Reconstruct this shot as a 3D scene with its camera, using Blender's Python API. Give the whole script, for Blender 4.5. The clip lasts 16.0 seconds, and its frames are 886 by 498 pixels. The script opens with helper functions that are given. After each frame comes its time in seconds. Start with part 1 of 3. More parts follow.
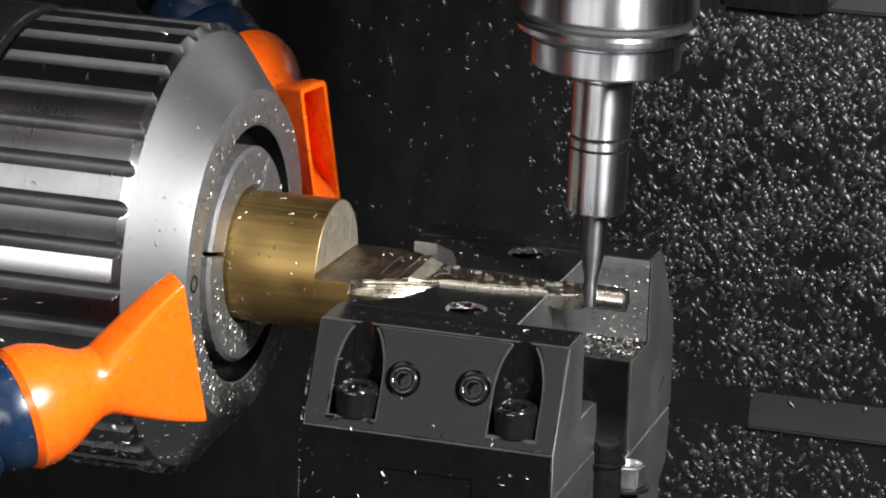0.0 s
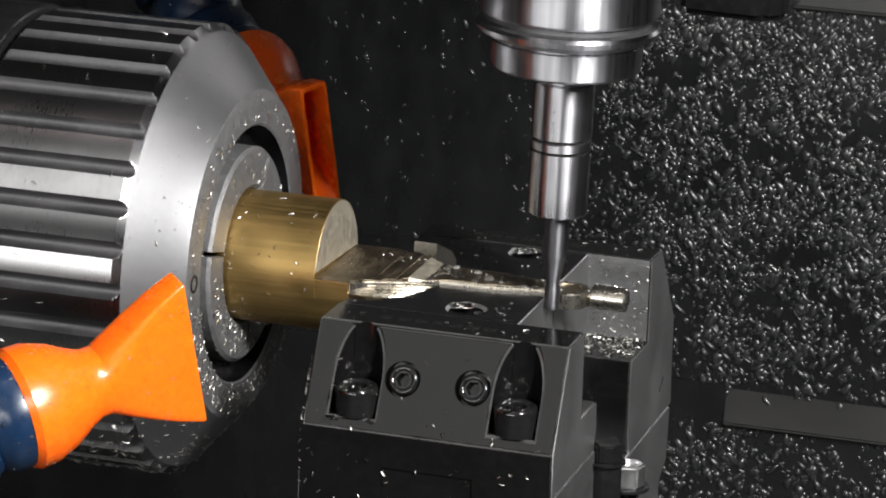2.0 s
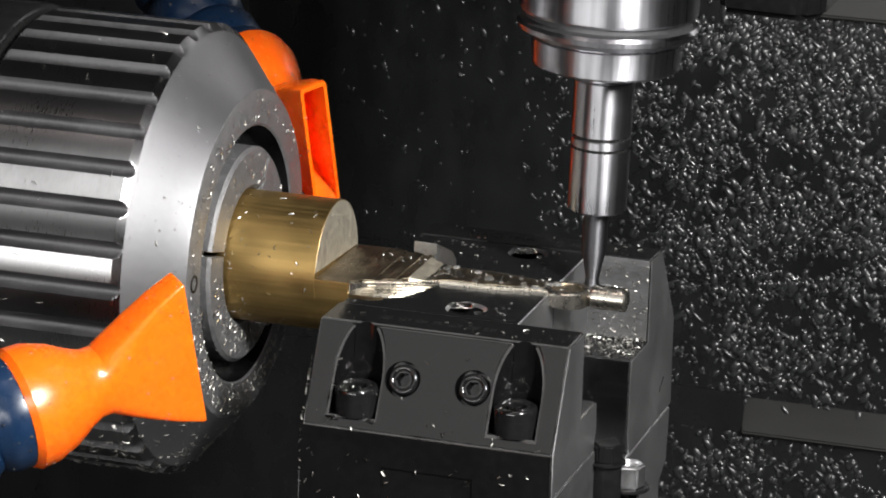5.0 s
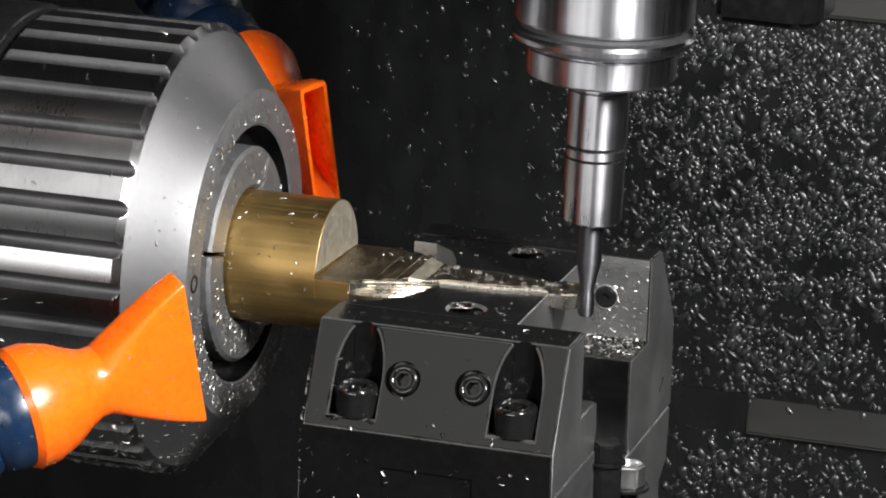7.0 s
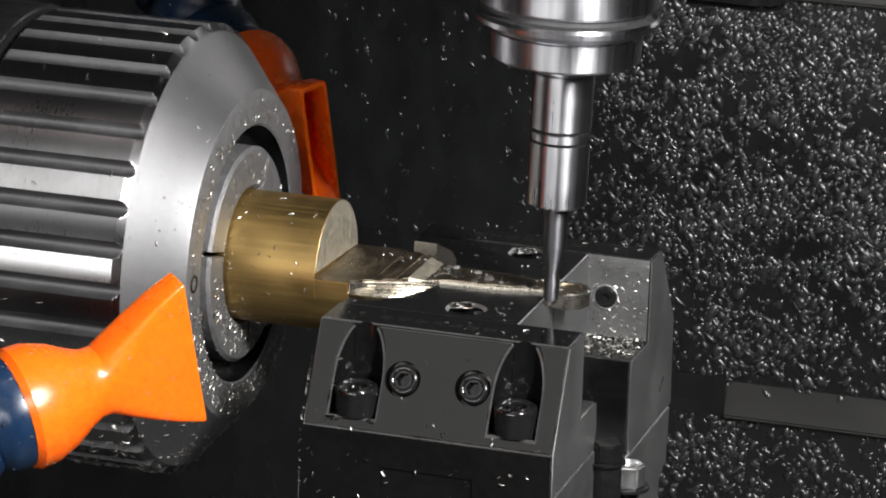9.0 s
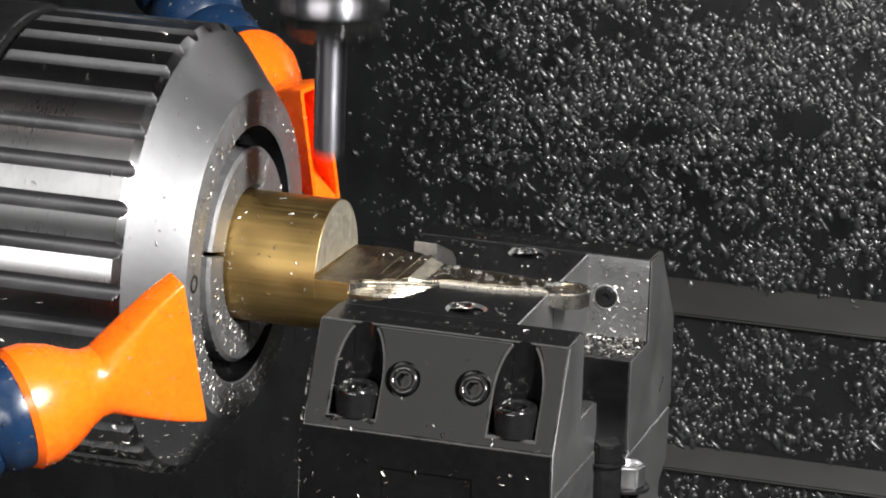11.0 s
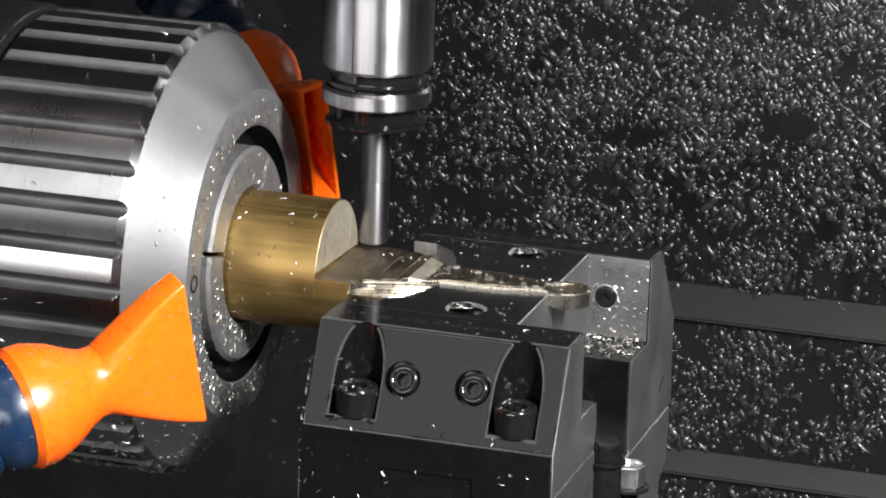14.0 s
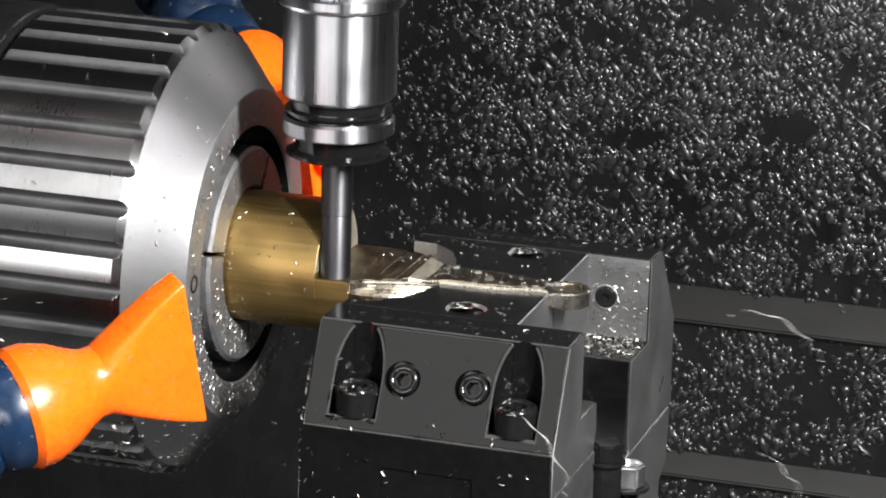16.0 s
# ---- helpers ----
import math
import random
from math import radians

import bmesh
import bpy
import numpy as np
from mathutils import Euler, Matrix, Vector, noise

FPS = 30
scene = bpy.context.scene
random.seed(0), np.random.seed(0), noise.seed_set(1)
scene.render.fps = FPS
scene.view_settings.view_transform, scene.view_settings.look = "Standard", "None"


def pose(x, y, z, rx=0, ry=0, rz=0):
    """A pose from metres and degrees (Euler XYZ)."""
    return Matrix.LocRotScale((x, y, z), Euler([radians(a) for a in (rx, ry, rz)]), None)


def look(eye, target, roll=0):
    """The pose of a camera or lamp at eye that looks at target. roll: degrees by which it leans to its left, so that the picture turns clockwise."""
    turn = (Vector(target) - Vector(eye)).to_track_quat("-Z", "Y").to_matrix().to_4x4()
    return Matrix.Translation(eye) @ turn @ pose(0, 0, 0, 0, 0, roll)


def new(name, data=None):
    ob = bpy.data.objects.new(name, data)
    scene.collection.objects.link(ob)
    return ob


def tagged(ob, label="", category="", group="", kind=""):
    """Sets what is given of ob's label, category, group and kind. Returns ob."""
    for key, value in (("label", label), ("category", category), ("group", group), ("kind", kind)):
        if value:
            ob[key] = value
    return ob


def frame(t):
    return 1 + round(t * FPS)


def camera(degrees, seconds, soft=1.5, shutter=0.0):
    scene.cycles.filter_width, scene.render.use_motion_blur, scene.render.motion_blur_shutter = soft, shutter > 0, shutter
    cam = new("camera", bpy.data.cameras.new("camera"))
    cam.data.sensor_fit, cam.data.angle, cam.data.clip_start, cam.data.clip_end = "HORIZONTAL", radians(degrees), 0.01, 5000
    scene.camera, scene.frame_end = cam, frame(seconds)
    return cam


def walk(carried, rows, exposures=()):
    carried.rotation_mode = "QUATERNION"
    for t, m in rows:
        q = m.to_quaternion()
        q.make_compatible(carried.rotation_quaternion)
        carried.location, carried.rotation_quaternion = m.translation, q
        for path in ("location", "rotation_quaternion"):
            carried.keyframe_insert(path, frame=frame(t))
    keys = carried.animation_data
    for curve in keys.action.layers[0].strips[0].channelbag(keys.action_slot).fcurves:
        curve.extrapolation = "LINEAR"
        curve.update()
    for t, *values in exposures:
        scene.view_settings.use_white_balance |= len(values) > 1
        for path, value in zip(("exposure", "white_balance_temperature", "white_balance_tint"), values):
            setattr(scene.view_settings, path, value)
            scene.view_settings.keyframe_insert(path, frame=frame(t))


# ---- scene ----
MM = 0.001
V = Vector


def mm(x, y, z, rx=0, ry=0, rz=0):
    return pose(x * MM, y * MM, z * MM, rx, ry, rz)


# ---------------------------------------------------------------- camera
cam = camera(13.756, 16.0, soft=1.9, shutter=0.5)
EYE = V((264.68, -780.53, 249.08)) * MM
PITCH, YAW, ROLL = radians(16.55), radians(17.0), 1.8
AHEAD = V((-math.sin(YAW) * math.cos(PITCH), math.cos(YAW) * math.cos(PITCH), -math.sin(PITCH)))
VIEW = look(EYE, EYE + AHEAD, ROLL)
walk(cam, [(0.0, VIEW), (16.0, VIEW)], exposures=[(0.0, 0.06), (9.2, 0.06), (11.3, 0.42), (16.0, 0.42)])

# ---------------------------------------------------------------- light
world = bpy.data.worlds.new("machine_room")
scene.world = world
world.use_nodes = True
world.node_tree.nodes["Background"].inputs[0].default_value = (0.9, 0.95, 1.0, 1)
world.node_tree.nodes["Background"].inputs[1].default_value = 0.02


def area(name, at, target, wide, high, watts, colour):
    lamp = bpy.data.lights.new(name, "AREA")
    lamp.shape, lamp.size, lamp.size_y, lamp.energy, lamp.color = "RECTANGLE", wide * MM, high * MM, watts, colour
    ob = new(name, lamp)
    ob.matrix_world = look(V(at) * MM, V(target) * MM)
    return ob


# added unseen lamps: upright key strip, two fills behind the camera, pinkish strip overhead
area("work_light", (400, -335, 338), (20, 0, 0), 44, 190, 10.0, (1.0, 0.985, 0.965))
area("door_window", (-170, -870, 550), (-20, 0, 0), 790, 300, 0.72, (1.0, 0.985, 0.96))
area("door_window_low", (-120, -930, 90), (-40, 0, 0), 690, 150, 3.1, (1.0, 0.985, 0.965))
# pinkish strip added only for a reddish band on the chuck
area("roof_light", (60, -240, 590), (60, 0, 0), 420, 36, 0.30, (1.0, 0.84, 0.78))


# ---------------------------------------------------------------- materials
def material(name, colour, rough=0.4, metal=0.0, vary=0.25, grain=400.0, stretch=(1, 1, 1), bump=0.05, blot=60.0,
             rough_vary=0.15, coat=0.0, transmission=0.0, turned_about="", ior=1.5):
    m = bpy.data.materials.new(name)
    m.use_nodes = True
    nt = m.node_tree
    n, l = nt.nodes, nt.links
    b = n["Principled BSDF"]
    tc = n.new("ShaderNodeTexCoord")
    mp = n.new("ShaderNodeMapping")
    mp.inputs["Scale"].default_value = stretch
    l.new(tc.outputs["Object"], mp.inputs[0])
    fine = n.new("ShaderNodeTexNoise")
    fine.inputs["Scale"].default_value, fine.inputs["Detail"].default_value = grain, 4
    l.new(mp.outputs[0], fine.inputs["Vector"])
    big = n.new("ShaderNodeTexNoise")
    big.inputs["Scale"].default_value, big.inputs["Detail"].default_value = blot, 5
    l.new(tc.outputs["Object"], big.inputs["Vector"])
    mix = n.new("ShaderNodeMath")
    mix.operation = "MULTIPLY_ADD"
    l.new(fine.outputs[0], mix.inputs[0])
    mix.inputs[1].default_value = 0.5
    half = n.new("ShaderNodeMath")
    half.operation = "MULTIPLY"
    l.new(big.outputs[0], half.inputs[0])
    half.inputs[1].default_value = 0.5
    l.new(half.outputs[0], mix.inputs[2])
    ramp = n.new("ShaderNodeMapRange")
    ramp.inputs["From Min"].default_value, ramp.inputs["From Max"].default_value = 0.3, 0.7
    ramp.inputs["To Min"].default_value, ramp.inputs["To Max"].default_value = 1 - vary, 1 + vary
    l.new(mix.outputs[0], ramp.inputs[0])
    tint = n.new("ShaderNodeVectorMath")
    tint.operation = "SCALE"
    tint.inputs[0].default_value = colour
    l.new(ramp.outputs[0], tint.inputs["Scale"])
    l.new(tint.outputs[0], b.inputs["Base Color"])
    rr = n.new("ShaderNodeMapRange")
    rr.inputs["From Min"].default_value, rr.inputs["From Max"].default_value = 0.3, 0.7
    rr.inputs["To Min"].default_value, rr.inputs["To Max"].default_value = max(0.02, rough - rough_vary), min(1, rough + rough_vary)
    l.new(mix.outputs[0], rr.inputs[0])
    l.new(rr.outputs[0], b.inputs["Roughness"])
    b.inputs["Metallic"].default_value = metal
    b.inputs["IOR"].default_value = ior
    b.inputs["Coat Weight"].default_value = coat
    b.inputs["Coat Roughness"].default_value = 0.08
    b.inputs["Transmission Weight"].default_value = transmission
    if turned_about:
        tan = n.new("ShaderNodeTangent")
        tan.direction_type, tan.axis = "RADIAL", turned_about
        l.new(tan.outputs[0], b.inputs["Tangent"])
        b.inputs["Anisotropic"].default_value = 0.95 if turned_about == "X" else 0.8
        b.inputs["Anisotropic Rotation"].default_value = 0.25
    if bump:
        bp = n.new("ShaderNodeBump")
        bp.inputs["Strength"].default_value, bp.inputs["Distance"].default_value = bump, 0.0004
        l.new(fine.outputs[0], bp.inputs["Height"])
        l.new(bp.outputs[0], b.inputs["Normal"])
    return m


CONE = material("satin_cone", (0.36, 0.36, 0.37), 0.41, 1, 0.03, 700, (1, 1, 1), 0.02, 45, 0.02)
STEEL = material("satin_steel", (0.32, 0.32, 0.325), 0.30, 1, 0.10, 900, (6, 0.6, 0.6), 0.02, 45, 0.05, turned_about="X")
FACE = material("turned_steel", (0.175, 0.175, 0.178), 0.40, 0.6, 0.3, 2600, (1, 1, 1), 0.6, 420, 0.12)
DARKSTEEL = material("oily_dark_steel_and_shade", (0.008, 0.008, 0.0085), 0.16, 0, 0.35, 500, (1, 1, 1), 0.1, 90, 0.10)
SCREW = material("wet_black_screw", (0.009, 0.009, 0.0092), 0.14, 0.25, 0.35, 500, (1, 1, 1), 0.06, 160, 0.08, coat=0.4)
# lengthwise colour streaks stand in for banded reflections of the surroundings
POLISH = material("polished_steel_sheen_streaks", (0.50, 0.50, 0.53), 0.32, 1, 0.32, 900, (0.9, 0.9, 0.015), 0.0, 60, 0.09, turned_about="Z")
CARBIDE = material("carbide", (0.13, 0.13, 0.14), 0.55, 1, 0.12, 900, (0.5, 0.5, 5), 0.02, 60, 0.06, turned_about="Z")
NUT = material("plated_steel", (0.78, 0.78, 0.79), 0.34, 1, 0.12, 900, (1, 1, 1), 0.03, 90, 0.08)
BLACK = material("black_oxide", (0.0040, 0.0040, 0.0041), 0.12, 0, 0.30, 500, (1, 1, 1), 0.025, 70, 0.06)
BLACKTOP = material("black_ground_steel", (0.0045, 0.0045, 0.0047), 0.17, 0, 0.30, 600, (0.6, 5, 1), 0.02, 70, 0.06)
GREY = material("grey_ground_steel", (0.24, 0.24, 0.243), 0.42, 0.9, 0.22, 700, (1, 1, 4), 0.05, 60, 0.10)
OXIDE_EDGE = material("rubbed_black_edge", (0.022, 0.022, 0.022), 0.16, 0.2, 0.9, 420, (1, 1, 1), 0.03, 130, 0.07, coat=0.9)
GASKET = material("wet_black_rubber", (0.006, 0.006, 0.006), 0.12, 0, 0.3, 500, (1, 1, 1), 0.03, 60, 0.05)
# near-black for nicks and grooves; the grooves' shade is put into the colour
DARK_RECESS = material("dark_recess", (0.012, 0.012, 0.012), 0.25, 0, 0.2, 500, (1, 1, 1), 0.03, 60, 0.08)
BRASS = material("drawn_brass", (0.41, 0.28, 0.105), 0.44, 1, 0.22, 220, (0.12, 5, 5), 0.05, 70, 0.10)
CUTEDGE = material("burred_edge", (0.46, 0.41, 0.32), 0.36, 1, 0.8, 500, (1, 1, 1), 0.3, 300, 0.12)
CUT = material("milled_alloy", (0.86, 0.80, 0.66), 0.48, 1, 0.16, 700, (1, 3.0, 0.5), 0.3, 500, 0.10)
# brownish cut metal, darkened further for the dark back it reflects
CUTDARK = material("milled_brass_dark_reflection", (0.25, 0.205, 0.145), 0.36, 1, 0.6, 420, (7, 0.5, 1), 0.45, 160, 0.12)
SILVER = material("bright_alloy", (0.64, 0.60, 0.53), 0.27, 1, 0.10, 700, (1, 1, 1), 0.05, 90, 0.06)
ORANGE = material("orange_plastic", (0.90, 0.132, 0.005), 0.26, 0, 0.05, 300, (1, 1, 1), 0.02, 50, 0.06, coat=0.2)
for node in ORANGE.node_tree.nodes:
    if node.type == "BSDF_PRINCIPLED":
        node.inputs["Subsurface Weight"].default_value = 0.35
        node.inputs["Subsurface Radius"].default_value = (1.0, 0.25, 0.05)
        node.inputs["Subsurface Scale"].default_value = 0.006
BLUE = material("blue_plastic", (0.005, 0.018, 0.048), 0.30, 0, 0.2, 300, (1, 1, 1), 0.04, 50, 0.10)
WALL = material("dark_enamel", (0.0055, 0.0058, 0.0061), 0.27, 0, 0.5, 120, (1, 1, 0.5), 0.10, 16, 0.08)
LEDGE = material("wet_olive_enamel", (0.0054, 0.0055, 0.0049), 0.46, 0, 0.4, 160, (0.3, 1, 1), 0.10, 30, 0.08)
PANEL = material("grey_enamel", (0.04, 0.04, 0.04), 0.5, 0, 0.2, 200, (1, 1, 1), 0.05, 12, 0.1)
WATER = material("coolant", (0.90, 0.90, 0.88), 0.07, 0, 0.1, 300, (1, 1, 1), 0.0, 60, 0.05, transmission=0.8, ior=1.34)
for node in WATER.node_tree.nodes:
    if node.type == "BSDF_PRINCIPLED":
        isle = WATER.node_tree.nodes.new("ShaderNodeNewGeometry")
        spread = WATER.node_tree.nodes.new("ShaderNodeMapRange")
        spread.inputs["To Min"].default_value, spread.inputs["To Max"].default_value = 0.86, 1.0
        WATER.node_tree.links.new(isle.outputs["Random Per Island"], spread.inputs[0])
        WATER.node_tree.links.new(spread.outputs[0], node.inputs["Transmission Weight"])
POOL = material("clear_coolant", (0.97, 0.97, 0.95), 0.05, 0, 0.02, 300, (1, 1, 1), 0.0, 60, 0.02, transmission=1.0, ior=1.36)
STRAND = material("frothy_coolant", (0.85, 0.85, 0.83), 0.16, 0, 0.05, 300, (1, 1, 1), 0.0, 60, 0.05, transmission=0.72, ior=1.34)
FILM = material("wet_film", (0.0150, 0.0158, 0.0164), 0.31, 0, 0.4, 700, (1, 1, 1), 0.25, 40, 0.08, ior=1.6)
SLOT = material("dark_satin_slot", (0.15, 0.15, 0.155), 0.5, 1, 0.2, 700, (4, 1, 1), 0.05, 90, 0.1)
CHIP = material("bright_chips", (0.46, 0.45, 0.42), 0.42, 1, 0.2, 900, (1, 1, 1), 0.05, 300, 0.1)
ENGRAVED = material("etched_steel", (0.007, 0.007, 0.007), 0.27, 0, 0.2, 700, (1, 1, 1), 0.05, 60, 0.1)


# ---------------------------------------------------------------- mesh tools, in millimetres
def smooth(bm, deg=32):
    lim = radians(deg)
    for f in bm.faces:
        f.smooth = True
    for e in bm.edges:
        e.smooth = len(e.link_faces) == 2 and e.calc_face_angle(0) < lim and e.link_faces[0].material_index == e.link_faces[1].material_index


def mesh_of(name, bm, mat, deg=32, edge=None):
    bmesh.ops.recalc_face_normals(bm, faces=bm.faces)
    smooth(bm, deg)
    bmesh.ops.scale(bm, vec=(MM, MM, MM), verts=bm.verts)
    me = bpy.data.meshes.new(name)
    bm.to_mesh(me)
    bm.free()
    me.materials.append(mat)
    me.materials.append(edge or mat)
    return me


def part(name, bm, mat, parent=None, label="", m=None, deg=32, edge=None):
    ob = new(name, mesh_of(name, bm, mat, deg, edge))
    if parent is not None:
        ob.parent = parent
    if m is not None:
        ob.matrix_basis = m
    return tagged(ob, label) if label else ob


def thing(name, label, category, group="", kind="", m=None):
    ob = new(name)
    ob.empty_display_size = 0.01
    if m is not None:
        ob.matrix_basis = m
    return tagged(ob, label, category, group, kind)


def turned(profile, segs=64, axis="z", bm=None, at=(0, 0, 0)):
    """Solid of revolution from (along, radius) pairs."""
    bm = bm or bmesh.new()
    rings = []
    for a, r in profile:
        if r < 1e-6:
            co = (0, 0, a) if axis == "z" else (a, 0, 0)
            rings.append([bm.verts.new(V(co) + V(at))])
            continue
        ring = []
        for i in range(segs):
            c, s = r * math.cos(math.tau * i / segs), r * math.sin(math.tau * i / segs)
            ring.append(bm.verts.new(V((c, s, a) if axis == "z" else (a, c, s)) + V(at)))
        rings.append(ring)
    for p, q in zip(rings, rings[1:]):
        for i in range(segs):
            j = (i + 1) % segs
            if len(p) == 1 and len(q) > 1:
                bm.faces.new((p[0], q[i], q[j]))
            elif len(q) == 1 and len(p) > 1:
                bm.faces.new((p[i], p[j], q[0]))
            elif len(p) > 1:
                bm.faces.new((p[i], p[j], q[j], q[i]))
    return bm


def prism(outline, lo, hi, axis="x", bm=None, bevel=0.0):
    """Outline of (y, z) along x, of (x, z) along y, or of (x, y) along z, from lo to hi."""
    own = bm is None
    bm = bm or bmesh.new()

    def co(p, a):
        return (a, p[0], p[1]) if axis == "x" else (p[0], a, p[1]) if axis == "y" else (p[0], p[1], a)
    a = [bm.verts.new(co(p, lo)) for p in outline]
    b = [bm.verts.new(co(p, hi)) for p in outline]
    bm.faces.new(a)
    bm.faces.new(b[::-1])
    for i in range(len(a)):
        j = (i + 1) % len(a)
        bm.faces.new((a[i], b[i], b[j], a[j]))
    if own and bevel:
        bmesh.ops.recalc_face_normals(bm, faces=bm.faces)
        sharp = [e for e in bm.edges if e.calc_face_angle(0) > radians(25)]
        bevelled(bm, sharp, bevel)
    return bm


def bevelled(bm, edges, width, clamp=True, segments=2):
    """Rounds the edges; the new faces take the second material."""
    made = bmesh.ops.bevel(bm, geom=edges, offset=width, segments=segments, affect="EDGES", clamp_overlap=clamp)
    for f in made["faces"]:
        f.material_index = 1


def block(x0, x1, y0, y1, z0, z1, bevel=0.4):
    return prism([(y0, z0), (y1, z0), (y1, z1), (y0, z1)], x0, x1, "x", None, bevel)


def cut(bm, cutters):
    """bm with the cutters taken away."""
    base = new("blank", bpy.data.meshes.new("blank"))
    bmesh.ops.recalc_face_normals(bm, faces=bm.faces)
    bm.to_mesh(base.data)
    bm.free()
    tools = []
    for c in cutters:
        bmesh.ops.recalc_face_normals(c, faces=c.faces)
        ob = new("cutter", bpy.data.meshes.new("cutter"))
        c.to_mesh(ob.data)
        c.free()
        mod = base.modifiers.new("cut", "BOOLEAN")
        mod.operation, mod.object, mod.solver = "DIFFERENCE", ob, "EXACT"
        tools.append(ob)
    done = bpy.data.meshes.new_from_object(base.evaluated_get(bpy.context.evaluated_depsgraph_get()))
    out = bmesh.new()
    out.from_mesh(done)
    for ob in (base, *tools):
        bpy.data.objects.remove(ob)
    return out


def hexagon(r, lo, hi, axis="z"):
    pts = [(r * math.cos(math.tau * i / 6), r * math.sin(math.tau * i / 6)) for i in range(6)]
    return prism(pts, lo, hi, axis)


def loft(sections, bm=None, caps=True):
    bm = bm or bmesh.new()
    rings = [[bm.verts.new(p) for p in s] for s in sections]
    for p, q in zip(rings, rings[1:]):
        for i in range(len(p)):
            j = (i + 1) % len(p)
            bm.faces.new((p[i], p[j], q[j], q[i]))
    if caps:
        bm.faces.new(rings[0][::-1])
        bm.faces.new(rings[-1])
    return bm


# ---------------------------------------------------------------- enclosure of the machine
def enclosure():
    def slab(name, box, label):
        part(name, block(*box, bevel=0), PANEL, None, label)
        tagged(bpy.data.objects[name], label, "wall", kind="structure")
    slab("floor", (-900, 900, -1300, 420, -330, -320), "dark grey sheet-metal machine tray")
    slab("ceiling", (-900, 900, -1300, 420, 700, 710), "dark grey sheet-metal machine roof")
    slab("wall_west", (-910, -900, -1300, 420, -320, 700), "dark grey sheet-metal machine side")
    slab("wall_east", (900, 910, -1300, 420, -320, 700), "dark grey sheet-metal machine side")
    slab("wall_south", (-900, 900, -1310, -1300, -320, 700), "dark grey machine door side")
    slab("wall_north", (-900, 900, 420, 430, -320, 700), "dark grey sheet-metal machine back")


WALL_Y = 240.0
LEDGES = ((-112.0, -99.5), (-161.0, -152.0), (17.0, 36.0))      # wet sheet folds, low and high edge


def drops_mesh(rng, n, x0, x1, z0, z1):
    """A crowd of clinging drops, thick on the side that the jets reach; each one a few lumps run together."""
    verts, faces = [], []
    k = 9
    rings = ((1.0, 0.0), (0.9, 0.45), (0.58, 0.85))
    made = 0
    while made < n:
        x, z = rng.uniform(x0, x1), rng.uniform(z0, z1)
        wet = min(1.0, max(0.05, (x + 26) / 60))
        d = wet * (0.62 + 0.9 * noise.noise(V((x * 0.05, 3.1, z * 0.09)))) + 0.55 * wet * noise.noise(V((x * 0.16, 7.7, z * 0.3)))
        if any(lo < z < hi for lo, hi in LEDGES):
            d *= 0.10
        # fewer drops low down, in place of the light's falloff there
        if z < -70:
            d *= 0.62
        if rng.random() > d:
            continue
        made += 1
        r0 = (0.42 + 1.05 * rng.random() ** 2.3) * (0.6 + 0.4 * wet)
        run = rng.gauss(0.5, 0.6)
        for lump in range(rng.choice((1, 1, 2, 2, 3))):
            r = r0 * (1.0, 0.72, 0.5)[lump]
            cx, cz = x + lump * r0 * 0.9 * math.sin(run), z - lump * r0 * 1.0 * math.cos(run)
            long = rng.uniform(0.8, 1.7)
            lean = rng.gauss(0.1, 0.5)
            tall = r * rng.uniform(0.4, 0.75)
            base = len(verts)
            wob = [rng.uniform(0.72, 1.28) for _ in range(k)]
            for f, h in rings:
                for i in range(k):
                    a = math.tau * i / k
                    u, w = r * f * wob[i] * math.cos(a), r * f * wob[i] * long * math.sin(a)
                    verts.append(((cx + u + lean * w) * MM, -tall * h * MM, (cz + w - 0.2 * r * h) * MM))
            verts.append((cx * MM, -tall * MM, (cz - 0.25 * r) * MM))
            for q in range(2):
                for i in range(k):
                    j = (i + 1) % k
                    faces.append((base + q * k + i, base + q * k + j, base + (q + 1) * k + j, base + (q + 1) * k + i))
            for i in range(k):
                faces.append((base + 2 * k + i, base + 2 * k + (i + 1) % k, base + 3 * k))
    me = bpy.data.meshes.new("coolant_spray")
    me.from_pydata(verts, [], faces)
    me.polygons.foreach_set("use_smooth", [True] * len(me.polygons))
    me.materials.append(FILM)
    return me


def column_cover():
    """The wet sheet-metal cover that travels with the milling head."""
    rng = random.Random(5)
    cover = thing("column_cover", "dark enamelled machine cover wet with coolant drops", "machine cover",
                  m=mm(0, WALL_Y, 0))
    part("panel", block(-420, 420, 0, 4, -330, 260, 0.5), WALL, cover, "dark enamelled sheet")
    for lo, hi in LEDGES:
        x0 = 50 if lo > -120 and lo < 0 else 62 if lo > 0 else 66
        fold = prism([(0.3, hi), (-1.6, lo + 0.35 * (hi - lo)), (-2.6, lo + 1.0), (-2.2, lo), (0.3, lo)], x0, 420, "x", None, 0.4)
        part("fold", fold, LEDGE, cover, "wet olive sheet fold")
    part("drip_edge", block(-420, 50, -0.5, 0, -112, -99.5, 0.2), WALL, cover, "flat sheet lap")
    part("seam", block(-420, 420, -0.35, 0, -66.8, -65.4, 0.15), WALL, cover, "lapped sheet seam")
    ob = new("coolant_spray", drops_mesh(rng, 12300, -80, 160, -175, 60))
    ob.parent = cover
    tagged(ob, "crowd of clinging coolant drops", kind="stuff")
    return cover


# ---------------------------------------------------------------- chuck
AX = -0.4          # height of the spindle axis


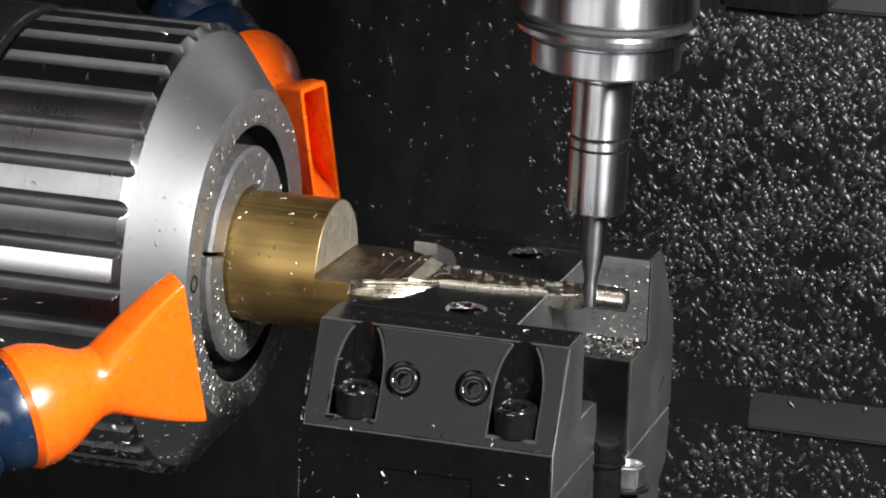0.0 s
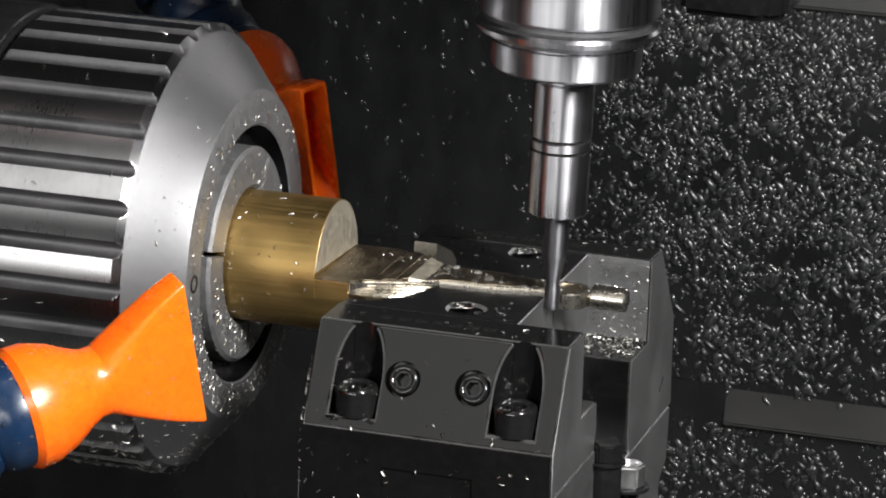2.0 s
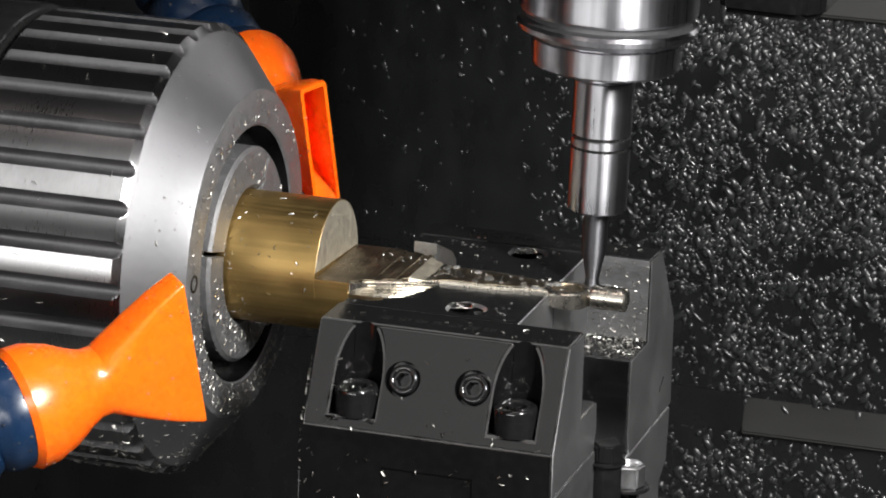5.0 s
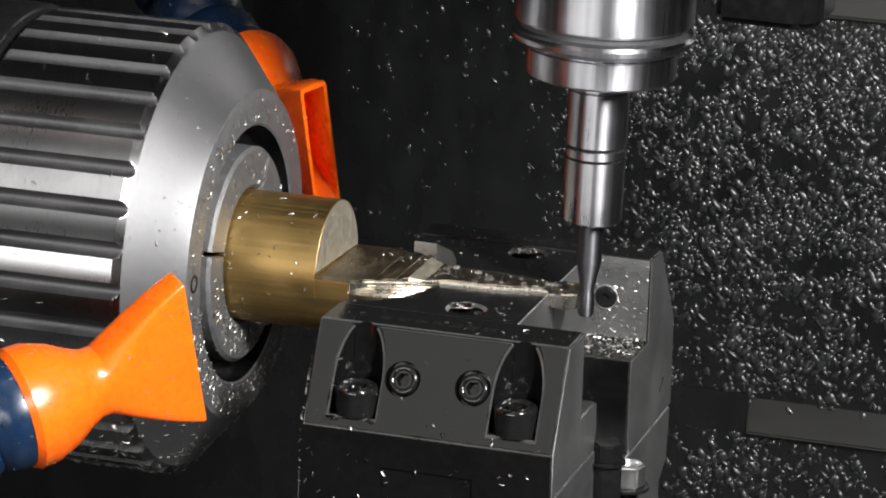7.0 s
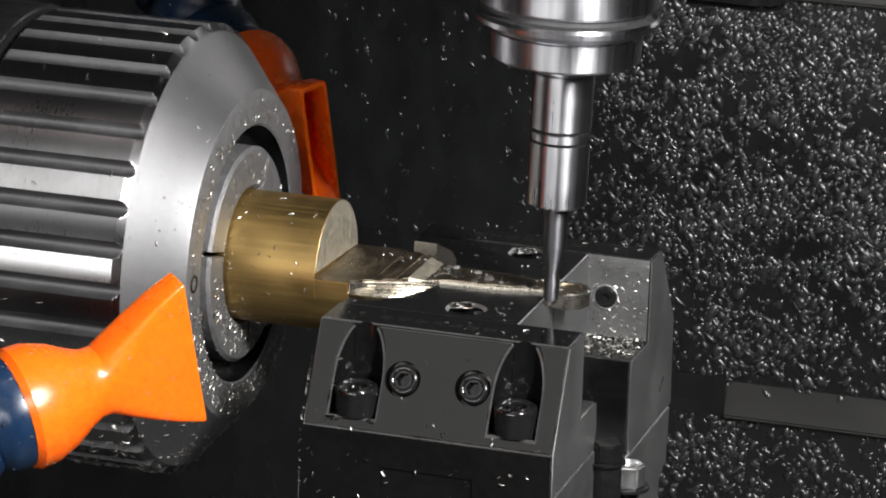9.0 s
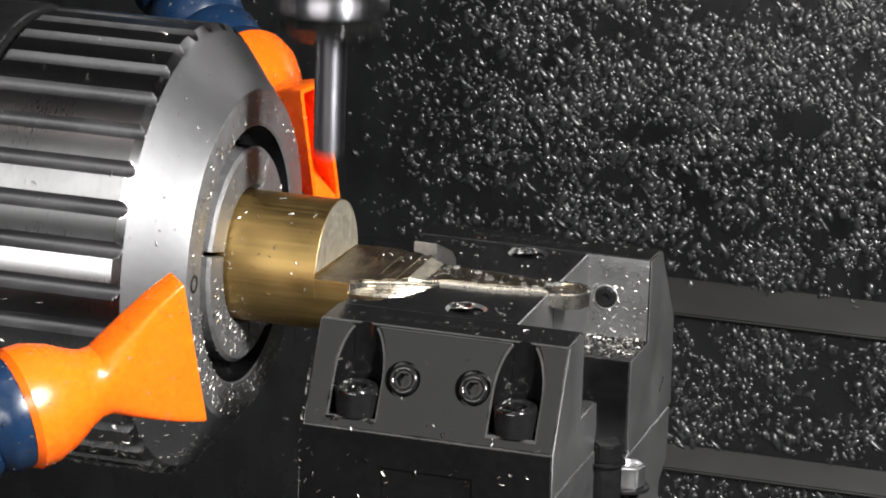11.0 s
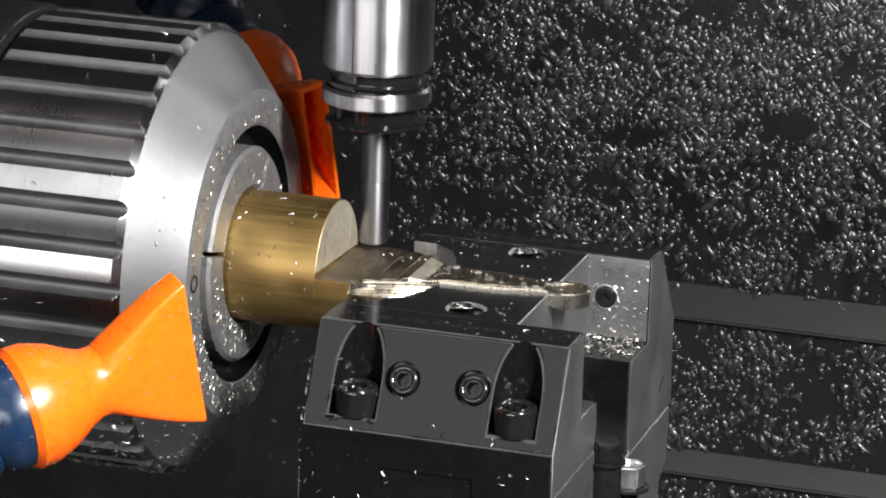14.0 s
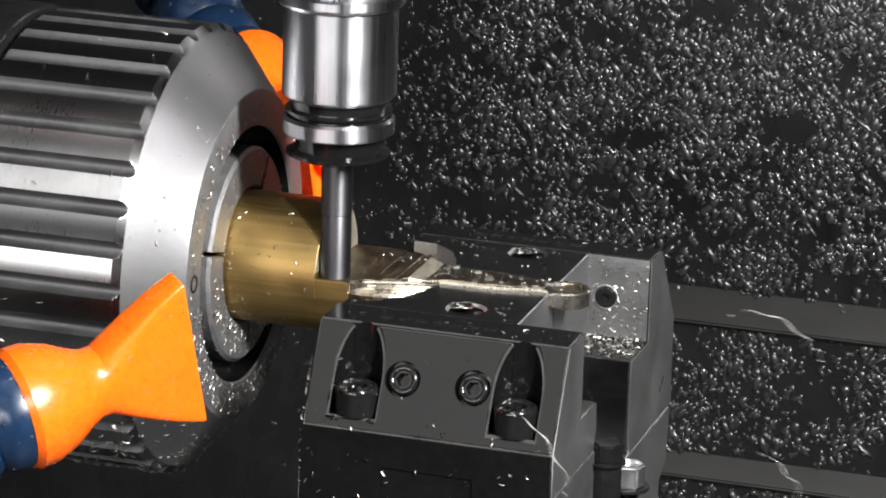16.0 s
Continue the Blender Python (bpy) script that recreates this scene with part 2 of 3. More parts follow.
def chuck():
    ob = thing("collet_chuck", "satin steel fluted collet chuck flecked with brass chips", "chuck", m=mm(0, 0, AX))
    flutes, per = 36, 24
    xs = [-33.4 - 0.18 * i for i in range(22)] + [-38, -45, -55, -65, -73.2, -74]

    def radius(x):
        if x > -23.0:
            return 39.2
        if x > -35:
            return 39.7 + (53.6 - 39.7) * (-23.0 - x) / 12.0
        return 53.6 if x > -73.5 else 53.0

    bm = bmesh.new()
    rings = []
    for x in xs:
        ring = []
        for i in range(flutes * per):
            u = ((i / per) % 1 - 0.5) / 0.185
            r = radius(x)
            if abs(u) < 1:
                r = min(r, 53.6 - 1.75 * math.sqrt(1 - u * u))
            a = math.tau * i / (flutes * per) + 0.006
            ring.append(bm.verts.new((x, r * math.cos(a), r * math.sin(a))))
        rings.append(ring)
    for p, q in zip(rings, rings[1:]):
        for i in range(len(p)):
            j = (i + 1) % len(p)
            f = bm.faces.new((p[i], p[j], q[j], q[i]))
            # flute floors take the darker second steel
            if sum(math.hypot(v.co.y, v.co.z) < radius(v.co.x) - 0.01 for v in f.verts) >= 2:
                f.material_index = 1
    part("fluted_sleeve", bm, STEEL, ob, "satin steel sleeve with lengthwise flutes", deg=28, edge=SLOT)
    part("nose_cone", turned([(-22.5, 39.2), (-23.0, 39.7), (-27, 44.33), (-30, 47.81), (-33.4, 51.746)], 160, "x"), CONE, ob, "satin steel nose cone")
    part("nose_face", turned([(-22.5, 39.2), (-22.2, 38.6), (-22.2, 31.0), (-22.6, 30.5)], 128, "x"),
         FACE, ob, "turned steel front ring")
    # recess darkened by near-black steel in place of shade
    part("nose_groove", turned([(-22.6, 30.5), (-29, 30.5), (-29, 20)], 128, "x"), DARKSTEEL, ob, "groove round the collet with its shade in the colour")
    part("groove_ring", turned([(-74, 53.0), (-74, 50.5), (-76.5, 50.5), (-76.5, 53.0)], 128, "x"), DARK_RECESS, ob, "dark groove")
    part("rear_sleeve", turned([(-76.5, 52.4), (-77, 53.6), (-79, 54.2), (-150, 54.2), (-150, 10)], 128, "x"), DARKSTEEL, ob,
         "dull steel rear sleeve")
    # collet with three slits
    slits = []
    for deg, wide in ((58, 0.9), (165, 0.6), (274, 0.9)):
        c = block(-29, -10, 10, 30, -wide, wide, 0)
        bmesh.ops.rotate(c, cent=(0, 0, 0), matrix=Matrix.Rotation(radians(deg), 3, "X"), verts=c.verts)
        slits.append(c)
    part("collet", cut(turned([(-34, 15.8), (-34, 25.6), (-22.8, 25.6), (-22.0, 24.8), (-22.0, 16.6), (-22.8, 15.8), (-34, 15.8)], 96, "x"), slits),
         FACE, ob, "slit steel collet", deg=25)
    hole = turned([(-0.2, 0), (-0.2, 1.5), (0.15, 1.5), (0.15, 2.1), (-0.4, 2.1)], 20, "x")
    a = radians(176)
    part("face_screw", hole, DARKSTEEL, ob, "small dark set screw", m=mm(-22.2, 35 * math.cos(a), 35 * math.sin(a)))
    return ob


# ---------------------------------------------------------------- bar and workpiece
def workpiece():
    ob = thing("brass_bar", "brass round bar with a milled wrench-shaped blank", "bar stock", m=mm(0, 0, 0))
    R = 15.5
    bm = turned([(-60, 0), (-60, R), (0, R), (0, 0)], 96, "x", at=(0, 0, AX))
    part("bar", bm, BRASS, ob, "drawn brass bar", deg=25)
    # lower half of the bar that runs on past the step, to the blank
    low = [(-15.4, -1.4), (-14.6, -6.2), (-12.0, -10.2), (-8.0, -13.6), (8, -13.6), (12, -10.2), (14.6, -6.2), (15.4, -1.4), (15.4, 0.4), (-15.4, 0.4)]
    part("step_floor", prism(low, 0, 8.2), BRASS, ob, "milled step", deg=25)
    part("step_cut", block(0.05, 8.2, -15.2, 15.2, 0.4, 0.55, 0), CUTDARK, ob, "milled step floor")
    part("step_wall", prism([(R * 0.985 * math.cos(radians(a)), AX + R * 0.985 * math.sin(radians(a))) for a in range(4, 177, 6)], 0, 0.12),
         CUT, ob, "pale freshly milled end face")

    # the blank: a shoulder that sweeps down to a waisted handle
    edge_pts = [(8.2, 15.0), (11, 13.9), (14, 12.7), (17.5, 11.4), (20.8, 10.0), (23.2, 8.2), (25.5, 7.0), (27.6, 6.4), (30, 6.1), (33, 6.1), (36, 6.1),
                (40, 5.8), (44, 5.2), (48, 4.3), (51, 3.9), (53, 4.1)]
    part("blank_body", prism([(x, -y) for x, y in edge_pts] + [(x, y) for x, y in edge_pts[::-1]], -2.6, 0.8, "z", None, 0.4), SILVER, ob,
         "bright swept blank with a flat handle", deg=40)
    rows = []
    for x, y in edge_pts[:8]:
        out = max(0.15, min(15.3, 15.3 - 0.105 * max(0, x - 14) ** 1.7) - y)
        curl = []
        for i in range(13):
            t = 1.5 * i / 12
            lift = (0.0, 0.28)[i % 2] * min(1.0, max(0.0, (x - 11) / 4))
            curl.append(V((x, -y + 0.2 - out * (1 - math.cos(t)) - lift, 0.8 - 3.1 * math.sin(t) + 0.4 * lift)))
        rows.append(curl + [V((x, -y + 1.5, -2.5)), V((x, -y + 1.5, 0.6))])
    flank = loft(rows)
    for f in flank.faces:
        f.material_index = int(f.calc_center_median().x < 13.0)
    part("swept_flank", flank, SILVER, ob, "bright fluted flank", deg=14, edge=CUTEDGE)
    steps = [8.3, 10.2, 13.4, 15.3, 18.2, 19.6, 20.9]

    def half(x):
        return 15.0 - 4.8 * (x - 8.2) / 12.6
    for k, (a, b) in enumerate(zip(steps, steps[1:])):
        ya, yb = half(a) - 0.3, half(b) - 0.3
        lift = (0.05, 0.34, 0.18, 0.55, 0.36, 0.78)[k]
        ridge = prism([(a, -ya), (b, -yb), (b, yb), (a, ya)], 0.5, 0.86 + lift, "z", None, 0.13)
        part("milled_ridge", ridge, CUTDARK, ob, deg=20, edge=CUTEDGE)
    # scalloped run-out from the shoulder down to the handle
    slope = [(20.9, 1.62), (21.5, 1.58), (22.3, 1.32), (23.2, 1.02), (24.4, 0.84)]
    rows = []
    for i in range(15):
        y = -9.4 + 18.2 * i / 14
        nick = 0.22 * (i % 2) + 0.12 * math.sin(2.1 * i)
        rows.append([V((x + (nick if 0 < j < 4 else 0) - 0.035 * abs(y), y * (1 - 0.05 * j), z - 0.10 * (i % 2) * (0 < j < 4))) for j, (x, z) in enumerate(slope)]
                    + [V((24.2 - 0.035 * abs(y), y * 0.8, 0.3)), V((20.7, y, 0.3))])
    part("run_out", loft(rows), CUT, ob, "pale scalloped run-out", deg=16)
    n = 14
    dish = [(25.2 + 26 * i / n, -((7.0, 6.4, 5.7, 5.35, 5.2, 5.2, 5.15, 5.0, 4.8, 4.5, 4.2, 3.9, 3.5, 3.1, 2.8)[i] - 0.25)) for i in range(n + 1)]
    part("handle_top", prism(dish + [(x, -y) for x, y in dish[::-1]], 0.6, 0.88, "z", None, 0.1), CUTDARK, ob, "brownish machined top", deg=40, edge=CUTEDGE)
    ring = turned([(-3.0, 3.9), (-3.0, 5.0), (-2.7, 5.3), (0.5, 5.3), (0.8, 5.0), (0.8, 3.9), (-3.0, 3.9)], 48, at=(56.4, 0, 0))
    part("eye_ring", ring, SILVER, ob, "bright ring end")
    part("eye_floor", turned([(0.35, 0), (0.25, 2.6), (0.5, 3.95), (-2.4, 3.95), (-2.4, 0)], 32, at=(56.4, 0, 0)), CUTDARK, ob, "dished eye")
    return ob


def end_stub():
    ob = thing("cut_off_stub", "small bright round stub cut off the blank", "offcut", m=mm(66.5, 0, -0.5))
    part("stub_body", turned([(-4.2, 0), (-4.2, 2.5), (-3.9, 2.8), (3.6, 2.8), (4.0, 2.4), (4.0, 0)], 40, "x"), SILVER, ob)
    part("stub_neck", turned([(-6.6, 0), (-6.6, 1.0), (-4.1, 1.1), (-4.1, 0)], 20, "x"), SILVER, ob)
    return ob


# ---------------------------------------------------------------- vise
X0, X1, XE = 10.6, 68.2, 52.9


def cap_screw(name, parent, r, high, m):
    c = 0.24 * r
    crown = [(high - c + c * math.sin(a), r - c + c * math.cos(a)) for a in (0, 0.4, 0.8, 1.2, 1.57)]
    head = cut(turned([(0, 0), (0, r)] + crown + [(high - 0.1, r * 0.66), (high - 0.45, r * 0.56), (high - 0.45, 0)], 40), [hexagon(r * 0.5, high - 2.8, high + 1)])
    return part(name, head, SCREW, parent, "wet black socket cap screw", m=m, deg=34)


def jaw(name, label, side):
    """side -1: the jaw by the door; +1: its twin, turned about."""
    ob = thing(name, label, "vise jaw", "vise jaws", m=mm(0, 0, 0))
    inner, top, out, deep = (28.8, 41.0, 51.8, 51.8) if side < 0 else (31.0, 41.2, 56.5, 57.5)
    foot = -32.0 if side < 0 else -44.0
    outline = [(inner, 0.2), (top, 0.2), (out, -21.3), (deep, foot), (17.0, foot), (15.0, foot + 5), (15.2, -24), (15.8, -20.2), (inner, -20.2)]
    bm = prism([(side * y, z) for y, z in outline], X0, X1)
    bmesh.ops.recalc_face_normals(bm, faces=bm.faces)
    bevelled(bm, [e for e in bm.edges if e.calc_face_angle(0) > radians(25)], 0.38, True, 4)
    slope = math.degrees(math.atan2(out - top, 21.5))
    if side < 0:
        cutters = []
        for x in (21.4, 58.2):
            arc = [(x + 5.45 * math.cos(radians(a)), -46.0 + 5.45 * math.sin(radians(a))) for a in range(0, 181, 9)]
            cutters.append(prism(arc + [(x - 5.45, -64), (x + 5.45, -64)], -19.0, 6, "z"))
        for x in (31.8, 48.0):
            c = turned([(-2.6, 0), (-2.6, 4.1), (8, 4.1), (8, 0)], 40)
            bmesh.ops.transform(c, matrix=Matrix.Translation((x, -46.4, -10.1)) @ Matrix.Rotation(radians(90 - slope), 4, "X"), verts=c.verts)
            cutters.append(c)
        bm = cut(bm, cutters)
        rim = [e for e in bm.edges if len(e.link_faces) == 2 and e.calc_face_angle(0) > radians(30) and
               all(abs((v.co.y + 41.0) * 21.5 - (v.co.z - 0.2) * 10.8) < 0.6 and min(abs(v.co.x - 21.4), abs(v.co.x - 58.2)) < 5.55 for v in e.verts)]
        bevelled(bm, rim, 0.58, False, 6)
    part("jaw_body", bm, BLACK, ob, "black oxide steel body", deg=25, edge=OXIDE_EDGE)
    if side < 0:
        for x in (21.4, 58.2):
            cap_screw("cap_screw", ob, 4.9, 6.6, mm(x, -46.6, -19.0))
        for x in (31.8, 48.0):
            m = mm(x, -46.4, -10.1) @ Matrix.Rotation(radians(90 - slope), 4, "X") @ mm(0, 0, -2.6)
            cap_screw("face_screw", ob, 3.5, 2.3, m)
    # end face is bare ground steel, its lit side put into the grey
    plate = [(inner + 0.3, -0.3), (top - 0.2, -0.3), (out - 0.3, -21.3), (deep - 0.3, foot + 0.3), (17.2, foot + 0.3), (15.3, foot + 5), (15.5, -24), (16.0, -20.5), (inner + 0.3, -20.5)]
    part("end_face", prism([(side * y, z) for y, z in plate], X1, X1 + 0.25), GREY, ob, "ground grey end face, lighter for its lit side")
    if side > 0:
        part("inner_face", block(XE, X1 - 0.3, 30.85, 31.0, -20.0, 0.0, 0), GREY, ob, "ground grey inner face")
        screw = cut(turned([(0, 0), (0, 2.6), (0.5, 2.6), (0.9, 2.2), (0.9, 0)], 32), [hexagon(1.2, 0.2, 2)])
        part("set_screw", screw, DARKSTEEL, ob, "small black set screw", m=mm(57.6, 30.9, -10.1) @ Matrix.Rotation(radians(90), 4, "X"))
        part("screw_seat", turned([(0, 2.6), (0.35, 2.65), (0.4, 2.9), (0.0, 3.1)], 32), NUT, ob, "bright chamfered seat",
             m=mm(57.6, 30.88, -10.1) @ Matrix.Rotation(radians(90), 4, "X"))
    # clamping insert
    lo, hi = (-inner, -0.15) if side < 0 else (0.15, inner)
    ins = prism([(lo + 0.05, -44), (hi, -44), (hi, 0.0), (lo + 0.05, 0.0)], X0 + 0.6, XE, "x", None, 0.25)
    hx, hy = (38.7, -22.0) if side < 0 else (39.4, 25.6)
    relief = turned([(5, 0), (5, 25.5), (17, 24.5), (22, 20.5), (25, 14.5), (27, 8), (27, 0)], 64, "x")
    # only the far relief is bright: its lit look is put into the steel
    for f in relief.faces:
        f.material_index = int(side > 0)
    bore = turned([(-9, 0), (-9, 4.0), (-0.6, 4.0), (0.2, 5.0), (0.6, 5.0), (0.6, 0)], 40, at=(hx, hy, 0))
    # rim chamfer takes the bright steel for its highlight
    for f in bore.faces:
        f.material_index = int(f.calc_center_median().z > -1)
    ins = cut(ins, [relief, bore])
    part("clamping_insert", ins, BLACKTOP, ob, "black ground clamping insert with a counterbore", deg=25, edge=NUT)
    # grey end of the black insert also carries its lit side
    part("insert_end", block(XE, XE + 0.2, lo + 0.4, hi - 0.1, -44, -0.25, 0), GREY, ob, "ground grey insert end, lighter for its lit side")
    bar_y = -35.5 if side < 0 else 36.2
    for k in range(7):
        x = 23.0 + 4.0 * k
        part("etched_bar", prism([(x, bar_y - 1.1), (x + 2.9, bar_y - 1.1), (x + 2.9, bar_y + 1.1), (x, bar_y + 1.1)], 0.2, 0.23, "z"), ENGRAVED, ob,
             "faint etched mark")
    return ob


def vise_base():
    ob = thing("machine_vise", "dark steel machine vise under the jaws", "vise", m=mm(0, 0, 0))
    part("base_body", prism([(-8, -44.3), (57.5, -44.3), (56.5, -58), (50, -62), (50, -120), (-8, -120)], X0 - 3, X1 + 0.1, "x", None, 0.5), GREY, ob,
         "ground grey base", edge=NUT)
    part("front_base", prism([(-51.6, -32.4), (-12, -32.4), (-9, -38), (-9, -120), (-51.6, -120)], X0 - 1, X1 - 0.1, "x", None, 0.5), GREY, ob,
         "ground grey base half", edge=NUT)
    part("front_plate", cut(block(X0 - 0.5, X1 - 0.6, -52.4, -51.7, -119, -21.6, 0.1), [block(29.2, 50.4, -60, -52.0, -130, -29.1, 0)]), BLACK, ob,
         "black front plate with a slot", deg=25)
    nut = prism([(3.9 * math.cos(math.tau * i / 6), 3.9 * math.sin(math.tau * i / 6)) for i in range(6)], 0, 5.4, "z", None, 0.45)
    part("hex_nut", cut(nut, [turned([(4.4, 0), (4.4, 2.7), (7, 2.7), (7, 0)], 24)]), NUT, ob, "bright hexagon nut with a dished top", m=mm(72.2, 3.0, -46.2, 0, 0, 12))
    part("stud", turned([(-9, 0), (-9, 2.2)] + [(-8.6 + 0.35 * i, 2.5 if i % 2 else 2.2) for i in range(25)] + [(0.2, 0)], 24), SCREW, ob, "dark threaded stud", m=mm(72.2, 3.0, -46.2))
    part("washer", turned([(-0.9, 2.6), (-0.9, 4.7), (-0.7, 4.9), (-0.2, 4.9), (0, 4.7), (0, 2.6), (-0.9, 2.6)], 36), DARKSTEEL, ob, "dark washer", m=mm(72.2, 3.0, -46.2))
    dark = prism([(3.6 * math.cos(math.tau * i / 6), 3.6 * math.sin(math.tau * i / 6)) for i in range(6)], 0, 4.4, "z", None, 0.4)
    part("hex_nut", dark, SCREW, ob, "dark hexagon nut", m=mm(70.6, -12.0, -35.4, 0, 0, 5))
    part("nut_seat", turned([(-12, 0), (-12, 3.4), (-0.6, 3.4), (-0.4, 4.3), (0, 4.3), (0, 0)], 36), DARKSTEEL, ob, "dark round post under the nut", m=mm(70.6, -12.0, -35.4))
    for y, z, tilt in ((-38.5, -42.5, 38), (46.5, -35.5, 35)):
        nick = block(-0.06, 0.06, -2.2, 2.2, -0.35, 0.35, 0.05)
        part("stamped_nick", nick, DARK_RECESS, ob, "dark nick in the ground end", m=mm(X1 + 0.28, y, z, tilt, 0, 0))
    return ob


# ---------------------------------------------------------------- tools
def tool_a():
    ob = thing("engraving_cutter", "polished steel tool holder with a slim tapered cutter", "milling tool", m=mm(0, 0, 0))
    part("cutter", turned([(0, 0), (0, 1.5), (0.5, 1.8), (4.8, 1.8), (5.6, 1.55), (6.8, 1.6), (12.4, 2.75), (13, 2.9), (24, 2.9)], 40), CARBIDE, ob, "grey carbide cutter")
    part("shrink_collet", turned([(23.4, 0), (22.6, 5.9), (23.2, 6.8), (37.6, 6.85)], 72), POLISH, ob, "polished collet chuck", deg=20)
    # near-black rings set in as the grooves' shade
    part("collet_groove", turned([(37.4, 6.5), (38.4, 6.5)], 72), DARK_RECESS, ob, "dark groove")
    part("collet_collar", turned([(38.2, 6.4), (38.3, 6.85), (40.0, 6.85), (40.1, 6.4)], 72), POLISH, ob, "polished collar", deg=20)
    part("collar_groove", turned([(40.0, 6.4), (41.1, 6.4)], 72), DARK_RECESS, ob, "dark groove")
    part("collet_neck", turned([(40.9, 6.4), (41.0, 6.9), (53.4, 6.9), (53.6, 6.5), (54.0, 6.9), (58, 6.9)], 72), POLISH, ob, "polished neck", deg=20)
    part("clamp_ring", turned([(56.7, 6), (56.7, 15.9), (57.4, 16.9), (63.2, 17.2), (63.5, 16.6), (65, 16.6)], 96), POLISH, ob, "polished clamp ring", deg=20)
    part("flange", turned([(64.0, 12), (64.0, 17.8), (65.6, 20.5), (66.8, 20.8), (67.6, 20.2)], 96), POLISH, ob, "polished gripper flange", deg=20)
    part("gripper_groove", turned([(67.6, 20.2), (68.2, 19.0), (69.3, 19.0), (69.5, 19.6)], 96), SLOT, ob, "dull gripper groove", deg=20)
    # widens above the view into an unseen head, added for shade and reflections
    part("shank", turned([(69.4, 19.0), (69.6, 19.9), (70.2, 20.3), (112, 20.3), (118, 44), (270, 44), (270, 0)], 96), POLISH, ob, "polished spindle nose under an added unseen head", deg=20)
    part("nozzle_block", prism([(27, -9), (46, -9), (50, -4), (50, 12), (27, 12)], 74, 110, "z", None, 1.5), BLACK, ob, "black coolant nozzle block")
    return ob


def tool_b():
    ob = thing("end_mill", "polished steel tool holder with a straight end mill", "milling tool", m=mm(0, 0, 0))
    part("cutting_end", turned([(0, 0), (0, 3.3), (0.4, 3.55), (14.6, 3.55), (15.2, 3.3)], 48), CARBIDE, ob, "grey carbide cutting end")
    part("mill_shank", turned([(15.0, 2.8), (15.4, 3.65), (33, 3.65)], 40), CARBIDE, ob, "grey carbide shank")
    part("seal_disc", turned([(28.0, 3.6), (28.0, 8.0), (29.6, 11.9), (30.3, 11.9), (30.8, 9.8), (34.6, 9.8)], 72), GASKET, ob, "glossy black seal disc")
    part("collet_nut", turned([(34.2, 9), (34.4, 12.0), (35.0, 12.9), (38.0, 12.9), (38.7, 12.2)], 72), POLISH, ob, "polished collet nut", deg=20)
    part("nut_groove", turned([(38.7, 12.2), (38.8, 11.4), (39.6, 11.4), (39.7, 12.3), (40.3, 12.3), (40.4, 10.9), (43.6, 10.9)], 72), SCREW, ob, "dark turned neck", deg=20)
    part("holder_body", turned([(43.0, 10), (43.0, 12.2), (43.9, 13.1), (64.2, 13.1), (64.8, 12.6), (65, 12)], 96), POLISH, ob, "polished holder body", deg=20)
    # its wide top is the same added head, out of view
    part("holder_flange", turned([(64.6, 12), (64.8, 14.2), (65.6, 14.8), (67.4, 14.8), (68.0, 13.8), (69.2, 13.8), (69.8, 14.8), (73, 14.8), (73.6, 14.2), (112, 14.2), (118, 44), (270, 44), (270, 0)], 96), POLISH, ob,
         "grooved gripper flange under an added unseen head", deg=20)
    return ob


# ---------------------------------------------------------------- coolant nozzles
def superellipse(c, u, v, a, b, p, n=32):
    out = []
    for i in range(n):
        t = math.tau * i / n
        cx, sx = math.cos(t), math.sin(t)
        out.append(V(c) + V(u) * a * math.copysign(abs(cx) ** (2 / p), cx) + V(v) * b * math.copysign(abs(sx) ** (2 / p), sx))
    return out


def fan_nozzle(label, m, hose_bend):
    """Fan nozzle along +x from its socket at the origin; wide along z."""
    ob = thing("coolant_nozzle", label, "coolant nozzle", "coolant nozzles", m=m)
    secs = [(-2.5, 12.6, 12.6, 2), (-1, 13.6, 13.6, 2), (3, 13.4, 13.4, 2), (8, 11.6, 11.6, 2), (12, 9.2, 9.2, 2), (15, 7.6, 7.6, 2.2), (17.5, 7.2, 7.2, 2.6),
            (20, 8.6, 6.4, 3.5), (26, 11.8, 5.2, 7), (32, 15.0, 4.2, 12), (38, 17.5, 3.7, 20), (38.6, 17.5, 3.6, 20)]
    rows = [superellipse((x, 0, 0), (0, 0, 1), (0, 1, 0), a, b, p) for x, a, b, p in secs]
    rows += [superellipse((x, 0, 0), (0, 0, 1), (0, 1, 0), a, b, 20) for x, a, b in ((38.6, 16.4, 2.8), (31, 12.6, 3.0), (26, 9.2, 3.0))]
    part("fan", loft(rows), ORANGE, ob, "glossy orange plastic fan", deg=30)
    p, d = V((0, 0, 0)), V((-1, 0, 0))
    for k in range(7):
        seg = turned([(-2, 8.0), (-2, 11.4), (0, 12.3), (6, 12.5), (8, 11.6), (11, 9.2), (14, 8.6), (14, 0)], 36)
        q = d.to_track_quat("Z", "Y").to_matrix().to_4x4()
        part("hose_link", seg, BLUE, ob, "blue ball-joint hose link", m=Matrix.Translation(p * MM) @ q)
        p = p + d * 13.0
        d = (d + V(hose_bend) * 0.22).normalized()
    return ob


def frame_from(tip, socket, wide):
    x = (V(tip) - V(socket)).normalized()
    z = (V(wide) - x * V(wide).dot(x)).normalized()
    y = z.cross(x)
    m = Matrix((x, y, z)).transposed().to_4x4()
    return Matrix.Translation(V(socket) * MM) @ m


